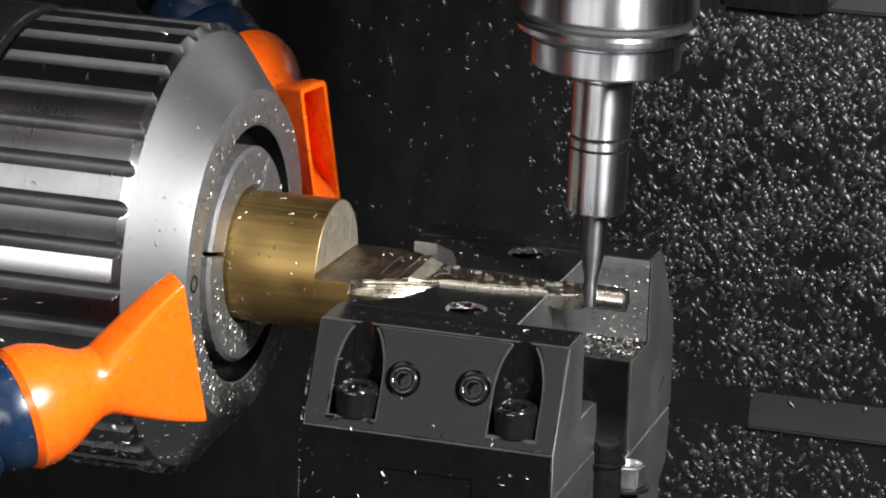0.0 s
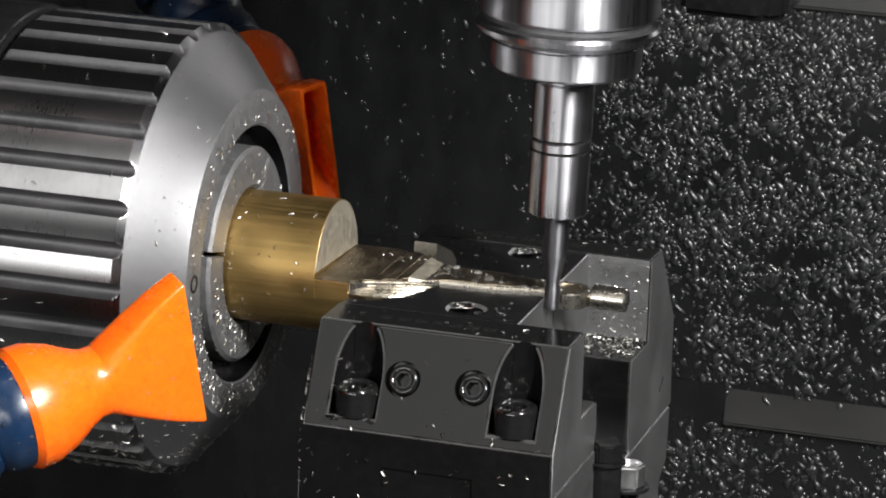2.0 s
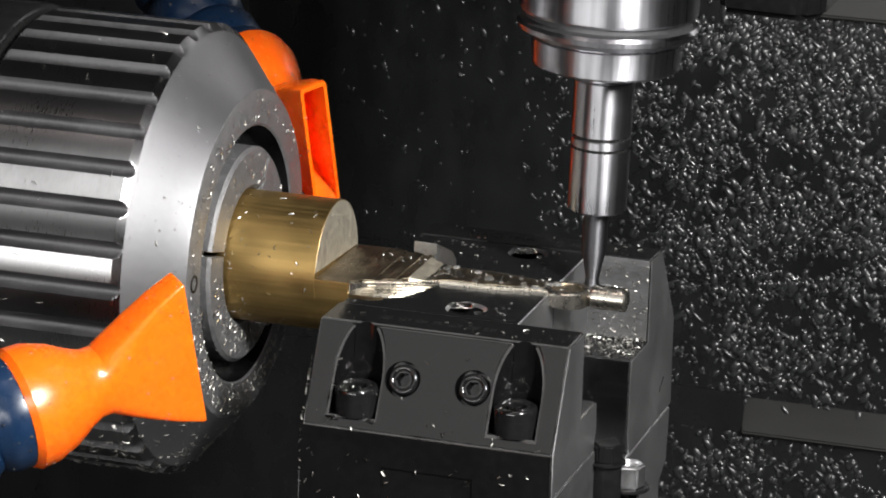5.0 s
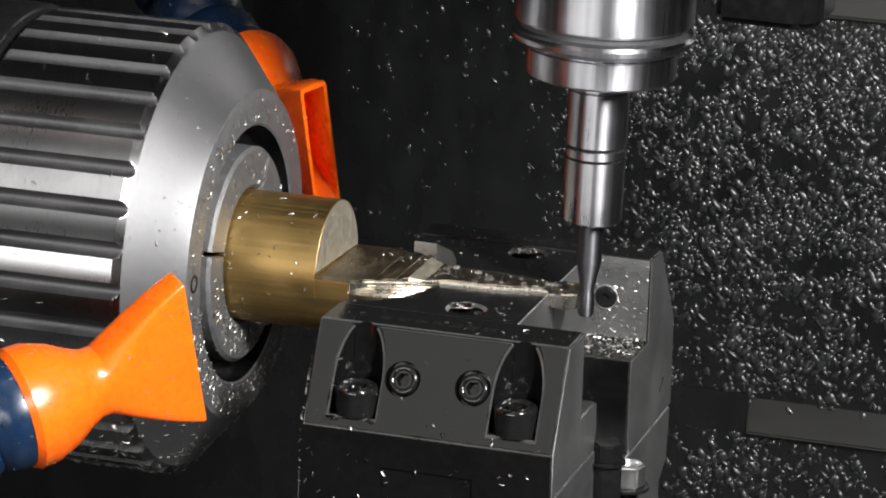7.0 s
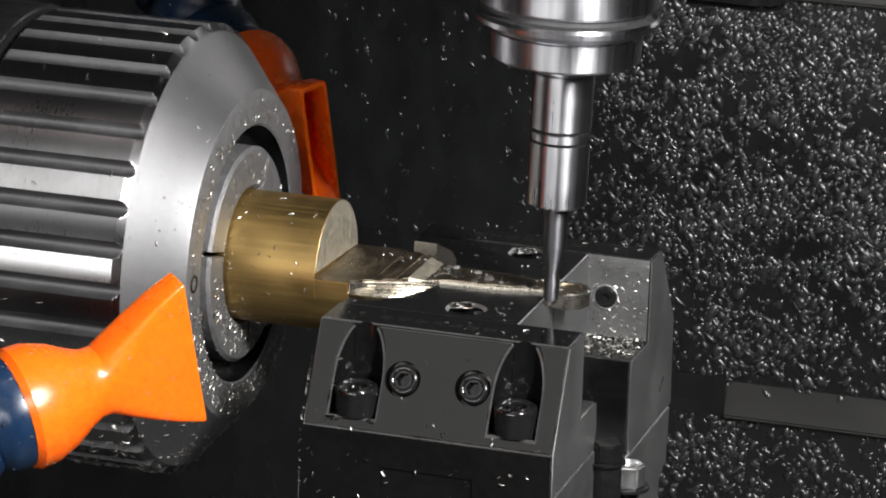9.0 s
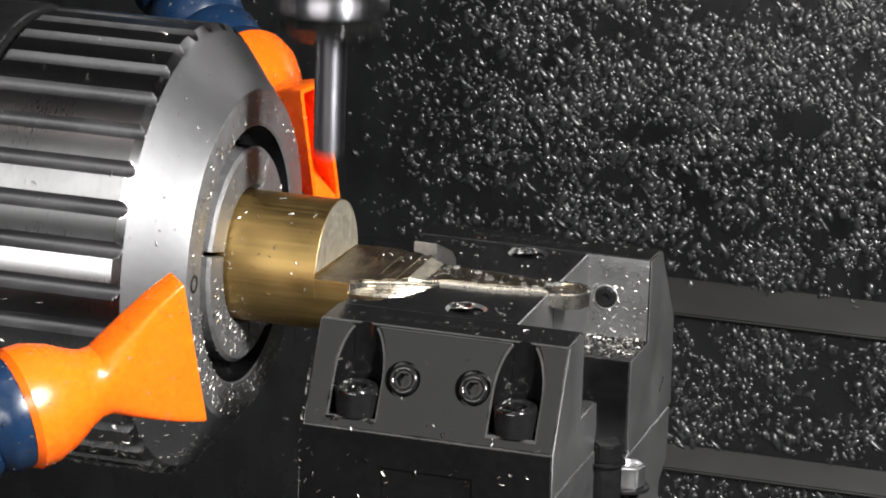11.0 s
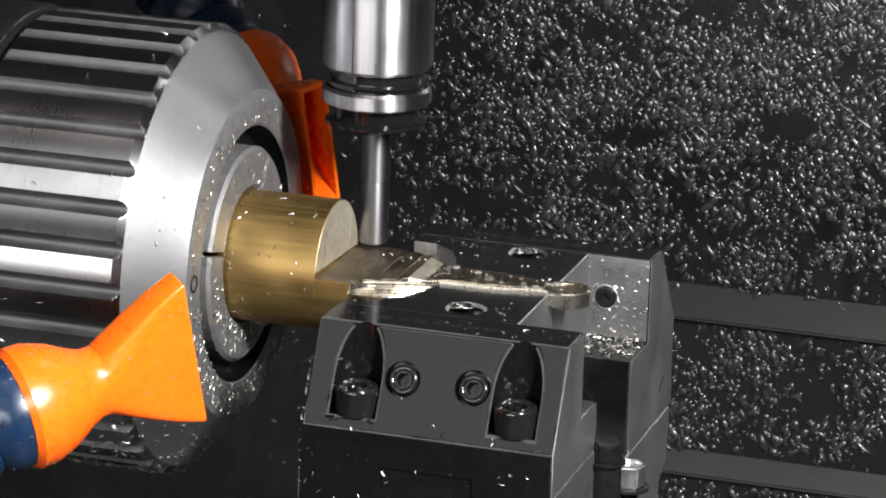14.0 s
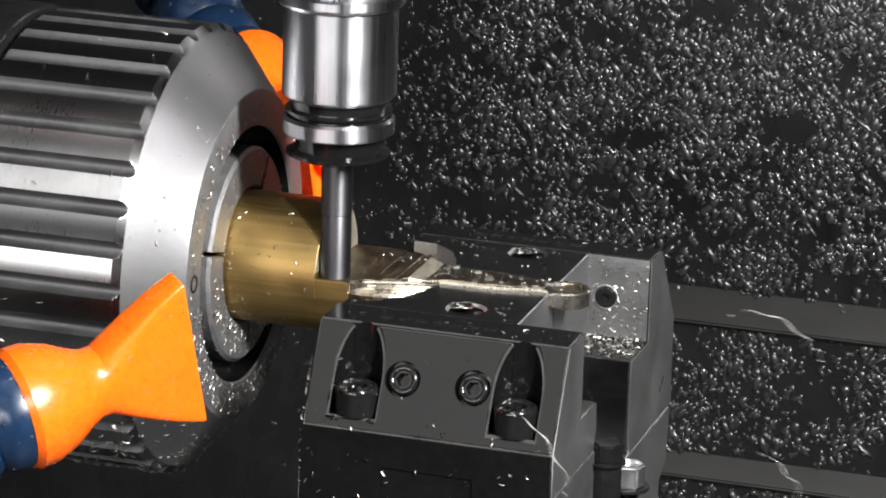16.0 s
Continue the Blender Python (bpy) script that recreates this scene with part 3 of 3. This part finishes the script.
# ---------------------------------------------------------------- chips
def chips(name, n, place, label, seed, size=(0.5, 1.4)):
    """Thin curled slivers scattered by place(rng) -> point, normal."""
    rng = random.Random(seed)
    verts, faces = [], []
    for _ in range(n):
        p, up = place(rng)
        up = V(up).normalized()
        t = V((rng.gauss(0, 1), rng.gauss(0, 1), rng.gauss(0, 1))).cross(up).normalized()
        s = up.cross(t)
        L, w, bend = rng.uniform(*size), rng.uniform(0.05, 0.15), rng.uniform(0.2, 0.9)
        tilt = rng.uniform(-0.4, 0.4)
        base = len(verts)
        for k in range(4):
            f = k / 3 - 0.5
            lift = 0.05 + bend * L * (0.25 - f * f) + tilt * f * L * 0.3 + 0.1
            c = V(p) + t * (f * L) + up * lift
            for sgn in (-1, 1):
                verts.append((c + s * (sgn * w * (1 - abs(f))) + up * (0.08 * sgn)) * MM)
        for k in range(3):
            a = base + 2 * k
            faces.append((a, a + 1, a + 3, a + 2))
    me = bpy.data.meshes.new(name)
    me.from_pydata(verts, [], faces)
    me.materials.append(CHIP)
    return tagged(new(name, me), label, "metal chips", kind="stuff")


def on_surface(ob, rng_seed, want=lambda p, n: True):
    """A chooser of points on a thing's own skin, in millimetres, with normals."""
    bpy.context.view_layer.update()
    m = ob.matrix_world
    tris = []
    for poly in ob.data.polygons:
        c, n = m @ poly.center / MM, (m.to_3x3() @ poly.normal).normalized()
        if want(c, n):
            tris.append((poly.area, [m @ ob.data.vertices[i].co / MM for i in poly.vertices], n))
    total = []
    acc = 0.0
    for a, _, _ in tris:
        acc += a
        total.append(acc)

    def choose(rng):
        k = min(int(np.searchsorted(total, rng.random() * acc)), len(tris) - 1)
        _, vs, n = tris[k]
        u, v = rng.random(), rng.random()
        p = vs[0].lerp(vs[1], u).lerp(vs[-1].lerp(vs[-2], u), v)
        return p, n
    return choose


def beads(name, n, choose, label, seed, size=(0.12, 0.45)):
    """Small clear domes of coolant."""
    rng = random.Random(seed)
    verts, faces = [], []
    k = 8
    for _ in range(n):
        p, up = choose(rng)
        up = V(up).normalized()
        t = up.orthogonal().normalized()
        s = up.cross(t)
        r = size[0] + (size[1] - size[0]) * rng.random() ** 2.5
        base = len(verts)
        for f, h in ((1.0, -0.02), (0.8, 0.45)):
            for i in range(k):
                a = math.tau * i / k
                w = rng.uniform(0.85, 1.15)
                verts.append((V(p) + (t * math.cos(a) + s * math.sin(a)) * (r * f * w) + up * (h * r)) * MM)
        verts.append((V(p) + up * (0.62 * r)) * MM)
        for i in range(k):
            j = (i + 1) % k
            faces.append((base + i, base + j, base + k + j, base + k + i))
            faces.append((base + k + i, base + k + j, base + 2 * k))
    me = bpy.data.meshes.new(name)
    me.from_pydata(verts, [], faces)
    me.polygons.foreach_set("use_smooth", [True] * len(me.polygons))
    me.materials.append(WATER)
    return tagged(new(name, me), label, "coolant drops", kind="stuff")


def lying_drops(name, spots, label, seed, mat):
    """Single large drops: (x, y, z, radius) each, flattened by their weight."""
    rng = random.Random(seed)
    bm = bmesh.new()
    for x, y, z, r in spots:
        lump = bmesh.ops.create_icosphere(bm, subdivisions=3, radius=1.0)["verts"]
        sx, sy = r * rng.uniform(0.9, 1.35), r * rng.uniform(0.75, 1.05)
        for v in lump:
            w = 1 + 0.14 * noise.noise(v.co * 1.7 + V((x, y, z)))
            v.co = V((x + v.co.x * sx * w, y + v.co.y * sy * w, z + max(-0.1, v.co.z) * r * 0.55 * w))
    ob = part(name, bm, mat, None, deg=60)
    return tagged(ob, label, "coolant drops", kind="stuff")


def on_ledge(rng):
    return (rng.uniform(54, 68), rng.uniform(17, 30.5), -20.1 + rng.uniform(0, 0.9)), (rng.gauss(0, .5), rng.gauss(0, .5), 1)


def on_inner_face(rng):
    return (rng.uniform(53.2, 67.8), 30.8, rng.uniform(-20, -0.5)), (0, -1, 0)


def on_jaw_tops(rng):
    return ((rng.uniform(12, 67), rng.choice((-1, 1)) * rng.uniform(32, 40.5), 0.25), (0, 0, 1)) if rng.random() < 0.5 else \
        ((rng.uniform(14, 52), rng.uniform(6, 28), 0.1), (0, 0, 1))


def on_front(rng):
    f = rng.random() ** 0.7
    return (rng.uniform(11, 67), -41.2 - 10.6 * f, -21.3 * f), (0, -0.9, 0.4)


def on_base(rng):
    return (rng.uniform(10, 67), -52.5, rng.uniform(-60, -25)), (0, -1, 0)


def on_left_edge(rng):
    z = rng.uniform(-60, -8)
    return (10.3, -52.2 if z < -21.3 else -41.2 + 0.5 * z, z), (-0.6, -0.7, 0.3)


def on_nose(rng):
    while True:
        a, r = rng.uniform(0, math.tau), rng.choice((rng.uniform(16.8, 24.5), rng.uniform(31.2, 38.5), rng.uniform(31.2, 38.5)))
        if rng.random() < 0.18 + 0.82 * (math.sin(a) < -0.1):
            return (-22.0, r * math.cos(a), AX + r * math.sin(a)), (1, 0, 0)


def on_sleeve(rng):
    a = rng.uniform(math.pi, math.tau) if rng.random() < 0.75 else rng.uniform(math.pi * 0.5, math.pi)
    x = rng.uniform(-70, -24)
    r = 53.7 if x < -35 else 39.7 + 13.9 * (-23 - x) / 12
    if math.sin(a) > -0.55 and rng.random() < 0.75:
        a = rng.uniform(1.15, 1.5) * math.pi
    return (x, r * math.cos(a), AX + r * math.sin(a)), (0.3, math.cos(a), math.sin(a))


def on_bar(rng):
    a, x = rng.uniform(math.pi * 0.55, math.pi * 1.45), -21.5 + 20 * rng.random() ** 1.6
    return (x, 15.55 * math.cos(a), AX + 15.55 * math.sin(a)), (0, math.cos(a), math.sin(a))


def on_handle(rng):
    return (rng.uniform(24, 60), rng.uniform(-3.2, 3.4), 0.8), (0, 0, 1)


# ---------------------------------------------------------------- the scene itself
enclosure()
COVER = column_cover()
CHUCK = chuck()
BAR = workpiece()
STUB = end_stub()
JAW = jaw("vise_jaw", "black oxide vise jaw with socket screws and counterbores", -1)
JAW_BACK = jaw("vise_jaw", "black oxide vise jaw with grey ground inner face", 1)
vise_base()
TOOL_A = tool_a()
TOOL_B = tool_b()
NOZZLE = fan_nozzle("orange fan nozzle on a blue jointed coolant hose", frame_from((-8.5, -75, 0.6), (-35.0, -100.5, -8.2), (-2.0, -10, 34.8)), (-0.3, 0, -1.2))
NOZZLE_BACK = fan_nozzle("orange fan nozzle on a blue hose behind the chuck", frame_from((-19.7, 45, 15.0), (-48.8, 70, 23.2), (-0.38, 0.0, 1)), (0.3, 0.2, 1.0))
chips("ledge_chips", 260, on_ledge, "heap of bright metal chips on the jaw ledge", 1)
chips("face_chips", 170, on_inner_face, "bright metal chips stuck to the wet jaw", 2, (0.4, 1.0))
chips("top_chips", 60, on_jaw_tops, "bright metal chips on the jaw tops", 3)
chips("front_chips", 26, on_front, "bright metal chips on the jaw front", 4)
chips("edge_chips", 70, on_left_edge, "metal slivers caught on the jaw edge", 15, (0.4, 1.3))
chips("base_chips", 95, on_base, "bright metal chips on the vise base", 5)
chips("nose_chips", 1100, on_nose, "bright metal chips on the chuck nose", 6, (0.4, 1.5))
chips("sleeve_chips", 900, on_sleeve, "bright metal chips on the chuck sleeve", 7, (0.5, 1.8))
chips("bar_chips", 48, on_bar, "brass slivers on the bar", 8, (0.5, 1.4))
chips("blank_chips", 60, on_handle, "brass slivers on the blank", 9, (0.3, 0.9))

lying_drops("handle_drops", [(30.4, -1.2, 0.88, 1.15), (33.8, 3.0, 0.88, 1.0), (37.6, -1.0, 0.88, 1.35), (35.0, -3.6, 0.88, 0.7), (29.4, 1.0, 0.88, 0.8), (47.0, -3.6, 0.85, 1.0),
                             (49.6, -3.4, 0.85, 1.1), (51.6, 0.5, 0.85, 0.9), (53.2, 1.6, 0.7, 1.1), (44.5, 2.2, 0.88, 0.6), (41.0, -2.4, 0.88, 0.55)], "bright coolant drops on the blank", 51, WATER)
lying_drops("bore_drops", [(35.6, -20.4, -0.3, 1.6), (37.6, -19.2, -0.4, 1.7), (42.4, -23.4, -0.3, 1.1), (36.4, 27.2, -0.3, 1.6), (38.4, 28.4, -0.4, 1.7), (42.9, 24.4, -0.3, 1.0)],
            "coolant pooled on the rims of the counterbores", 52, POOL)
lying_drops("pocket_drops", [(20.0, -51.0, -12.5, 1.5), (22.6, -50.2, -12.5, 1.2), (57.0, -50.8, -12.5, 1.4), (59.8, -50.0, -12.5, 1.1), (17.0, -52.0, -19.0, 0.9), (26.0, -51.6, -19.0, 0.8)],
            "coolant pooled on the screw heads", 53, POOL)
TO_CAM = V((0.28, -0.917, 0.285))


def seen(p, n):
    return n.dot(TO_CAM) > 0.05


for one, count, seed in ((NOZZLE, 170, 21), (NOZZLE_BACK, 150, 22)):
    fan = [o for o in one.children if o.name.startswith("fan")][0]
    beads("nozzle_beads", count, on_surface(fan, 1, seen), "small coolant drops on the orange nozzle", seed, (0.1, 0.4))
for one, seed in ((NOZZLE, 61), (NOZZLE_BACK, 62)):
    for k, link in enumerate([o for o in one.children if o.name.startswith("hose_link")][:3]):
        beads("hose_beads", 70, on_surface(link, 1, seen), "small coolant drops on the blue hose", seed + 2 * k, (0.12, 0.5))
for o in list(JAW.children) + list(JAW_BACK.children):
    if o.name.startswith("jaw_body"):
        beads("jaw_beads", 70, on_surface(o, 1, seen), "small coolant drops on the black jaw", 41, (0.06, 0.26))
    if o.name.startswith("clamping_insert"):
        beads("insert_beads", 45, on_surface(o, 1, lambda p, n: n.z > 0.9), "small coolant drops on the black insert", 42, (0.08, 0.4))
for o in BAR.children:
    if o.name.startswith("handle_top"):
        beads("blank_beads", 22, on_surface(o, 1, seen), "bright coolant drops on the blank", 31, (0.25, 0.8))
    if o.name.startswith("milled_ridge"):
        chips("ridge_chips", 7, on_surface(o, 1, seen), "bright slivers on the milled shoulder", 32, (0.3, 0.9))
    if o.name.startswith("bar"):
        beads("bar_beads", 60, on_surface(o, 1, seen), "small coolant drops on the brass bar", 33, (0.08, 0.28))
for one, count, seed in ((CHUCK, 260, 23),):
    for o in one.children:
        if o.name.startswith("nose_cone"):
            beads("cone_beads", 90, on_surface(o, 1, seen), "small coolant drops on the chuck nose", seed, (0.1, 0.35))
        if o.name.startswith("nose_face") or o.name.startswith("collet"):
            beads("face_beads", 200, on_surface(o, 1, seen), "wet sheen of coolant drops on the chuck face", seed + 1, (0.12, 0.5))


def nest(one, upper, *lower):
    """Hangs small pieces under the part that they belong to; all share the thing's own axes."""
    parts = list(one.children)
    top = [o for o in parts if o.name.split(".")[0] == upper][0]
    for o in parts:
        if o.name.split(".")[0] in lower:
            o.parent = top


nest(TOOL_A, "flange", "gripper_groove")
nest(TOOL_A, "shrink_collet", "collet_groove", "collet_collar", "collar_groove")
nest(TOOL_B, "collet_nut", "nut_groove")
nest(CHUCK, "nose_face", "nose_groove", "face_screw")
nest(CHUCK, "fluted_sleeve", "groove_ring")
for side in (JAW, JAW_BACK):
    nest(side, "jaw_body", "cap_screw", "face_screw", "end_face", "inner_face", "set_screw", "screw_seat", "etched_bar")
    nest(side, "clamping_insert", "insert_end")
nest(BAR, "bar", "step_wall", "step_floor", "step_cut")
nest(BAR, "blank_body", "run_out", "milled_ridge", "handle_top", "swept_flank", "eye_ring", "eye_floor")


def coolant_strand(seed, length):
    """A thin wavering thread of coolant that breaks into beads."""
    rng = random.Random(seed)
    ob = thing("coolant_strand", "thin whitish strand of coolant flung off the cutter", "coolant splash", "coolant strands", m=mm(0, 0, 0))
    n, k = 18, 6
    bend, wave = rng.uniform(0.08, 0.2), rng.uniform(0.6, 1.4)
    rows = []
    for i in range(n):
        f = i / (n - 1) - 0.5
        c = V((f * length, wave * math.sin(7 * f + seed), -bend * length * (4 * f * f) + 0.5 * math.sin(13 * f + 2 * seed)))
        r = 0.05 + 0.16 * (1 - (2 * f) ** 2) * (0.6 + 0.4 * math.sin(23 * f + seed))
        rows.append([c + V((0, r * math.cos(math.tau * j / k), r * math.sin(math.tau * j / k))) for j in range(k)])
    part("thread", loft(rows), STRAND, ob, "wavering thread of coolant", deg=60)
    for f in (-0.62, 0.58, 0.7):
        bead = bmesh.new()
        bmesh.ops.create_icosphere(bead, subdivisions=2, radius=rng.uniform(0.16, 0.34))
        part("bead", bead, STRAND, ob, "loose bead of coolant", m=mm(f * length, rng.uniform(-1, 1), -bend * length * 4 * f * f), deg=60)
    return ob


# time in flight, middle of the flight, way per second, lean; millimetres and degrees
FLIGHTS = [(12.0, (19.4, 40.0, 24.8), (60, 40, 40), (0, -62, 20), 24.0), (12.0, (48.1, 60.0, 20.2), (120, 60, 20), (0, 22, 0), 11.0), (12.0, (38.8, 20.0, 5.0), (90, 30, -10), (0, 58, 10), 15.0),
           (12.55, (32.7, 30.0, 14.7), (110, 40, 40), (0, 40, 0), 10.0), (13.0, (9.1, 25.0, 6.5), (60, 70, 30), (0, -50, 0), 9.0), (13.5, (14.0, 31.0, 6.5), (30, 80, 40), (0, -70, 0), 8.0),
           (13.5, (24.4, 45.0, 5.5), (70, 90, 20), (0, 38, 0), 10.0), (16.0, (91.9, 30.0, -9.7), (220, 30, -20), (0, 18, 0), 18.0), (16.0, (65.6, -60.0, -14.1), (150, -80, -40), (0, 55, 0), 17.0),
           (16.0, (98.1, 20.0, -43.0), (230, 20, -60), (0, 52, 0), 13.0)]
STRANDS = [coolant_strand(3 + i, flight[4]) for i, flight in enumerate(FLIGHTS)]


# ---------------------------------------------------------------- what moves
PATH_A = [(0.0, 62.2, -2.3, -2.0), (0.5, 60.9, -4.7, -2.0), (1.0, 58.7, -6.5, -1.9), (1.5, 56.4, -7.3, -1.9), (2.0, 54.7, -7.8, -2.0), (2.1, 54.6, -7.8, -1.0),
          (2.25, 54.6, -4.0, 1.4), (2.5, 54.7, 3.9, 1.7), (3.0, 54.8, 8.3, -0.2), (3.5, 54.8, 8.4, -2.8), (4.0, 54.8, 7.1, -4.0), (4.4, 56.5, 6.4, -4.0), (5.2, 61.5, 5.0, -4.0),
          (6.0, 63.0, 1.5, -4.0), (6.5, 62.7, -1.0, -4.0), (7.0, 61.8, -3.8, -4.0), (7.5, 60.0, -5.7, -4.0), (8.0, 57.7, -7.4, -3.9), (8.5, 55.2, -7.6, -3.9),
          (8.7, 54.8, -8.0, -3.4), (9.0, 54.7, -8.6, 0.3), (9.2, 54.7, -8.8, 1.7), (9.8, 54.7, -8.8, 90.0), (10.3, 20.0, 20.0, 250.0), (11.2, -560.0, 150.0, 400.0), (16.0, -560.0, 150.0, 400.0)]
PATH_B = [(0.0, -560.0, -120.0, 400.0), (9.4, -560.0, -120.0, 400.0), (10.3, -200.0, -120.0, 300.0), (10.9, 3.8, -18.2, 55.0), (11.3, 3.8, -18.2, 3.8), (11.5, 3.6, -18.2, 1.0), (12.0, 3.5, -10.9, 0.9), (12.5, 3.5, -4.0, 0.9),
          (13.0, 3.4, 3.5, 1.0), (13.5, 3.4, 9.9, 1.1), (14.0, 3.4, 16.9, 1.2), (14.2, 3.4, 20.0, 1.2), (14.4, 3.4, 21.5, 1.4), (14.5, 3.4, 21.5, 4.2), (14.6, 3.4, 21.5, 6.0), (14.7, 3.5, 21.6, 6.4), (14.8, 3.8, -3.0, 6.4), (14.9, 3.9, -18.6, 6.0),
          (15.0, 3.9, -19.0, 5.3), (15.2, 3.8, -18.6, 4.4), (15.4, 3.6, -18.0, 1.9), (15.5, 3.6, -17.8, 1.1), (16.0, 3.6, -11.2, 0.5)]


def motions():
    walk(TOOL_A, [(t, mm(x, y, z, 0, 1.1, 0)) for t, x, y, z in PATH_A])
    walk(TOOL_B, [(t, mm(x, y, z)) for t, x, y, z in PATH_B])
    # coolant comes down through the spindle, is flung off the cutter and drops into the tray
    for ob, (t0, mid, way, lean, _) in zip(STRANDS, FLIGHTS):
        inside = [(t, mm(x, y, z + 200, *lean)) for t, x, y, z in PATH_B if t < t0 - 0.3]
        x, y, z = [(x, y, z) for t, x, y, z in PATH_B if t <= t0 - 0.2][-1]
        inside.append((t0 - 0.25, mm(x, y, z + 200, *lean)))
        inside.append((t0 - 0.15, mm(x, y, z + 30, *lean)))
        for dt in (-0.05, 0.05):
            inside.append((t0 + dt, mm(*(a + dt * b for a, b in zip(mid, way)), *lean)))
        if t0 < 15.5:
            inside.append((t0 + 0.2, mm(mid[0] + 0.3 * way[0], mid[1] + 0.3 * way[1], -130, *lean)))
            inside.append((t0 + 0.35, mm(mid[0] + 0.35 * way[0], mid[1] + 0.35 * way[1], -316, 0, 0, 0)))
            inside.append((16.0, mm(mid[0] + 0.35 * way[0], mid[1] + 0.35 * way[1], -316, 0, 0, 0)))
        walk(ob, inside)
    # the cover rides with the head, across and up, not in depth
    ride = [(t, x - 62.2, z + 2.0) for t, x, y, z in PATH_A if t <= 9.2]
    ride += [(t, x - 62.2, z + 30.0) for t, x, y, z in PATH_B if t >= 11.3]
    walk(COVER, [(t, mm(x, WALL_Y, z)) for t, x, z in ride])
    walk(STUB, [(0.0, mm(66.5, 0, -0.5)), (6.45, mm(66.5, 0, -0.5)), (6.5, mm(66.4, 0, -0.7)), (6.6, mm(65.0, -1.0, -1.6, 0, -22, 20)), (6.7, mm(66.0, -6.0, -26, 10, -75, 30)),
                (6.85, mm(78.0, -8.0, -110, 30, -140, 40)), (7.0, mm(84, -8, -318, 30, -180, 40)), (16.0, mm(84, -8, -318, 30, -180, 40))])


motions()
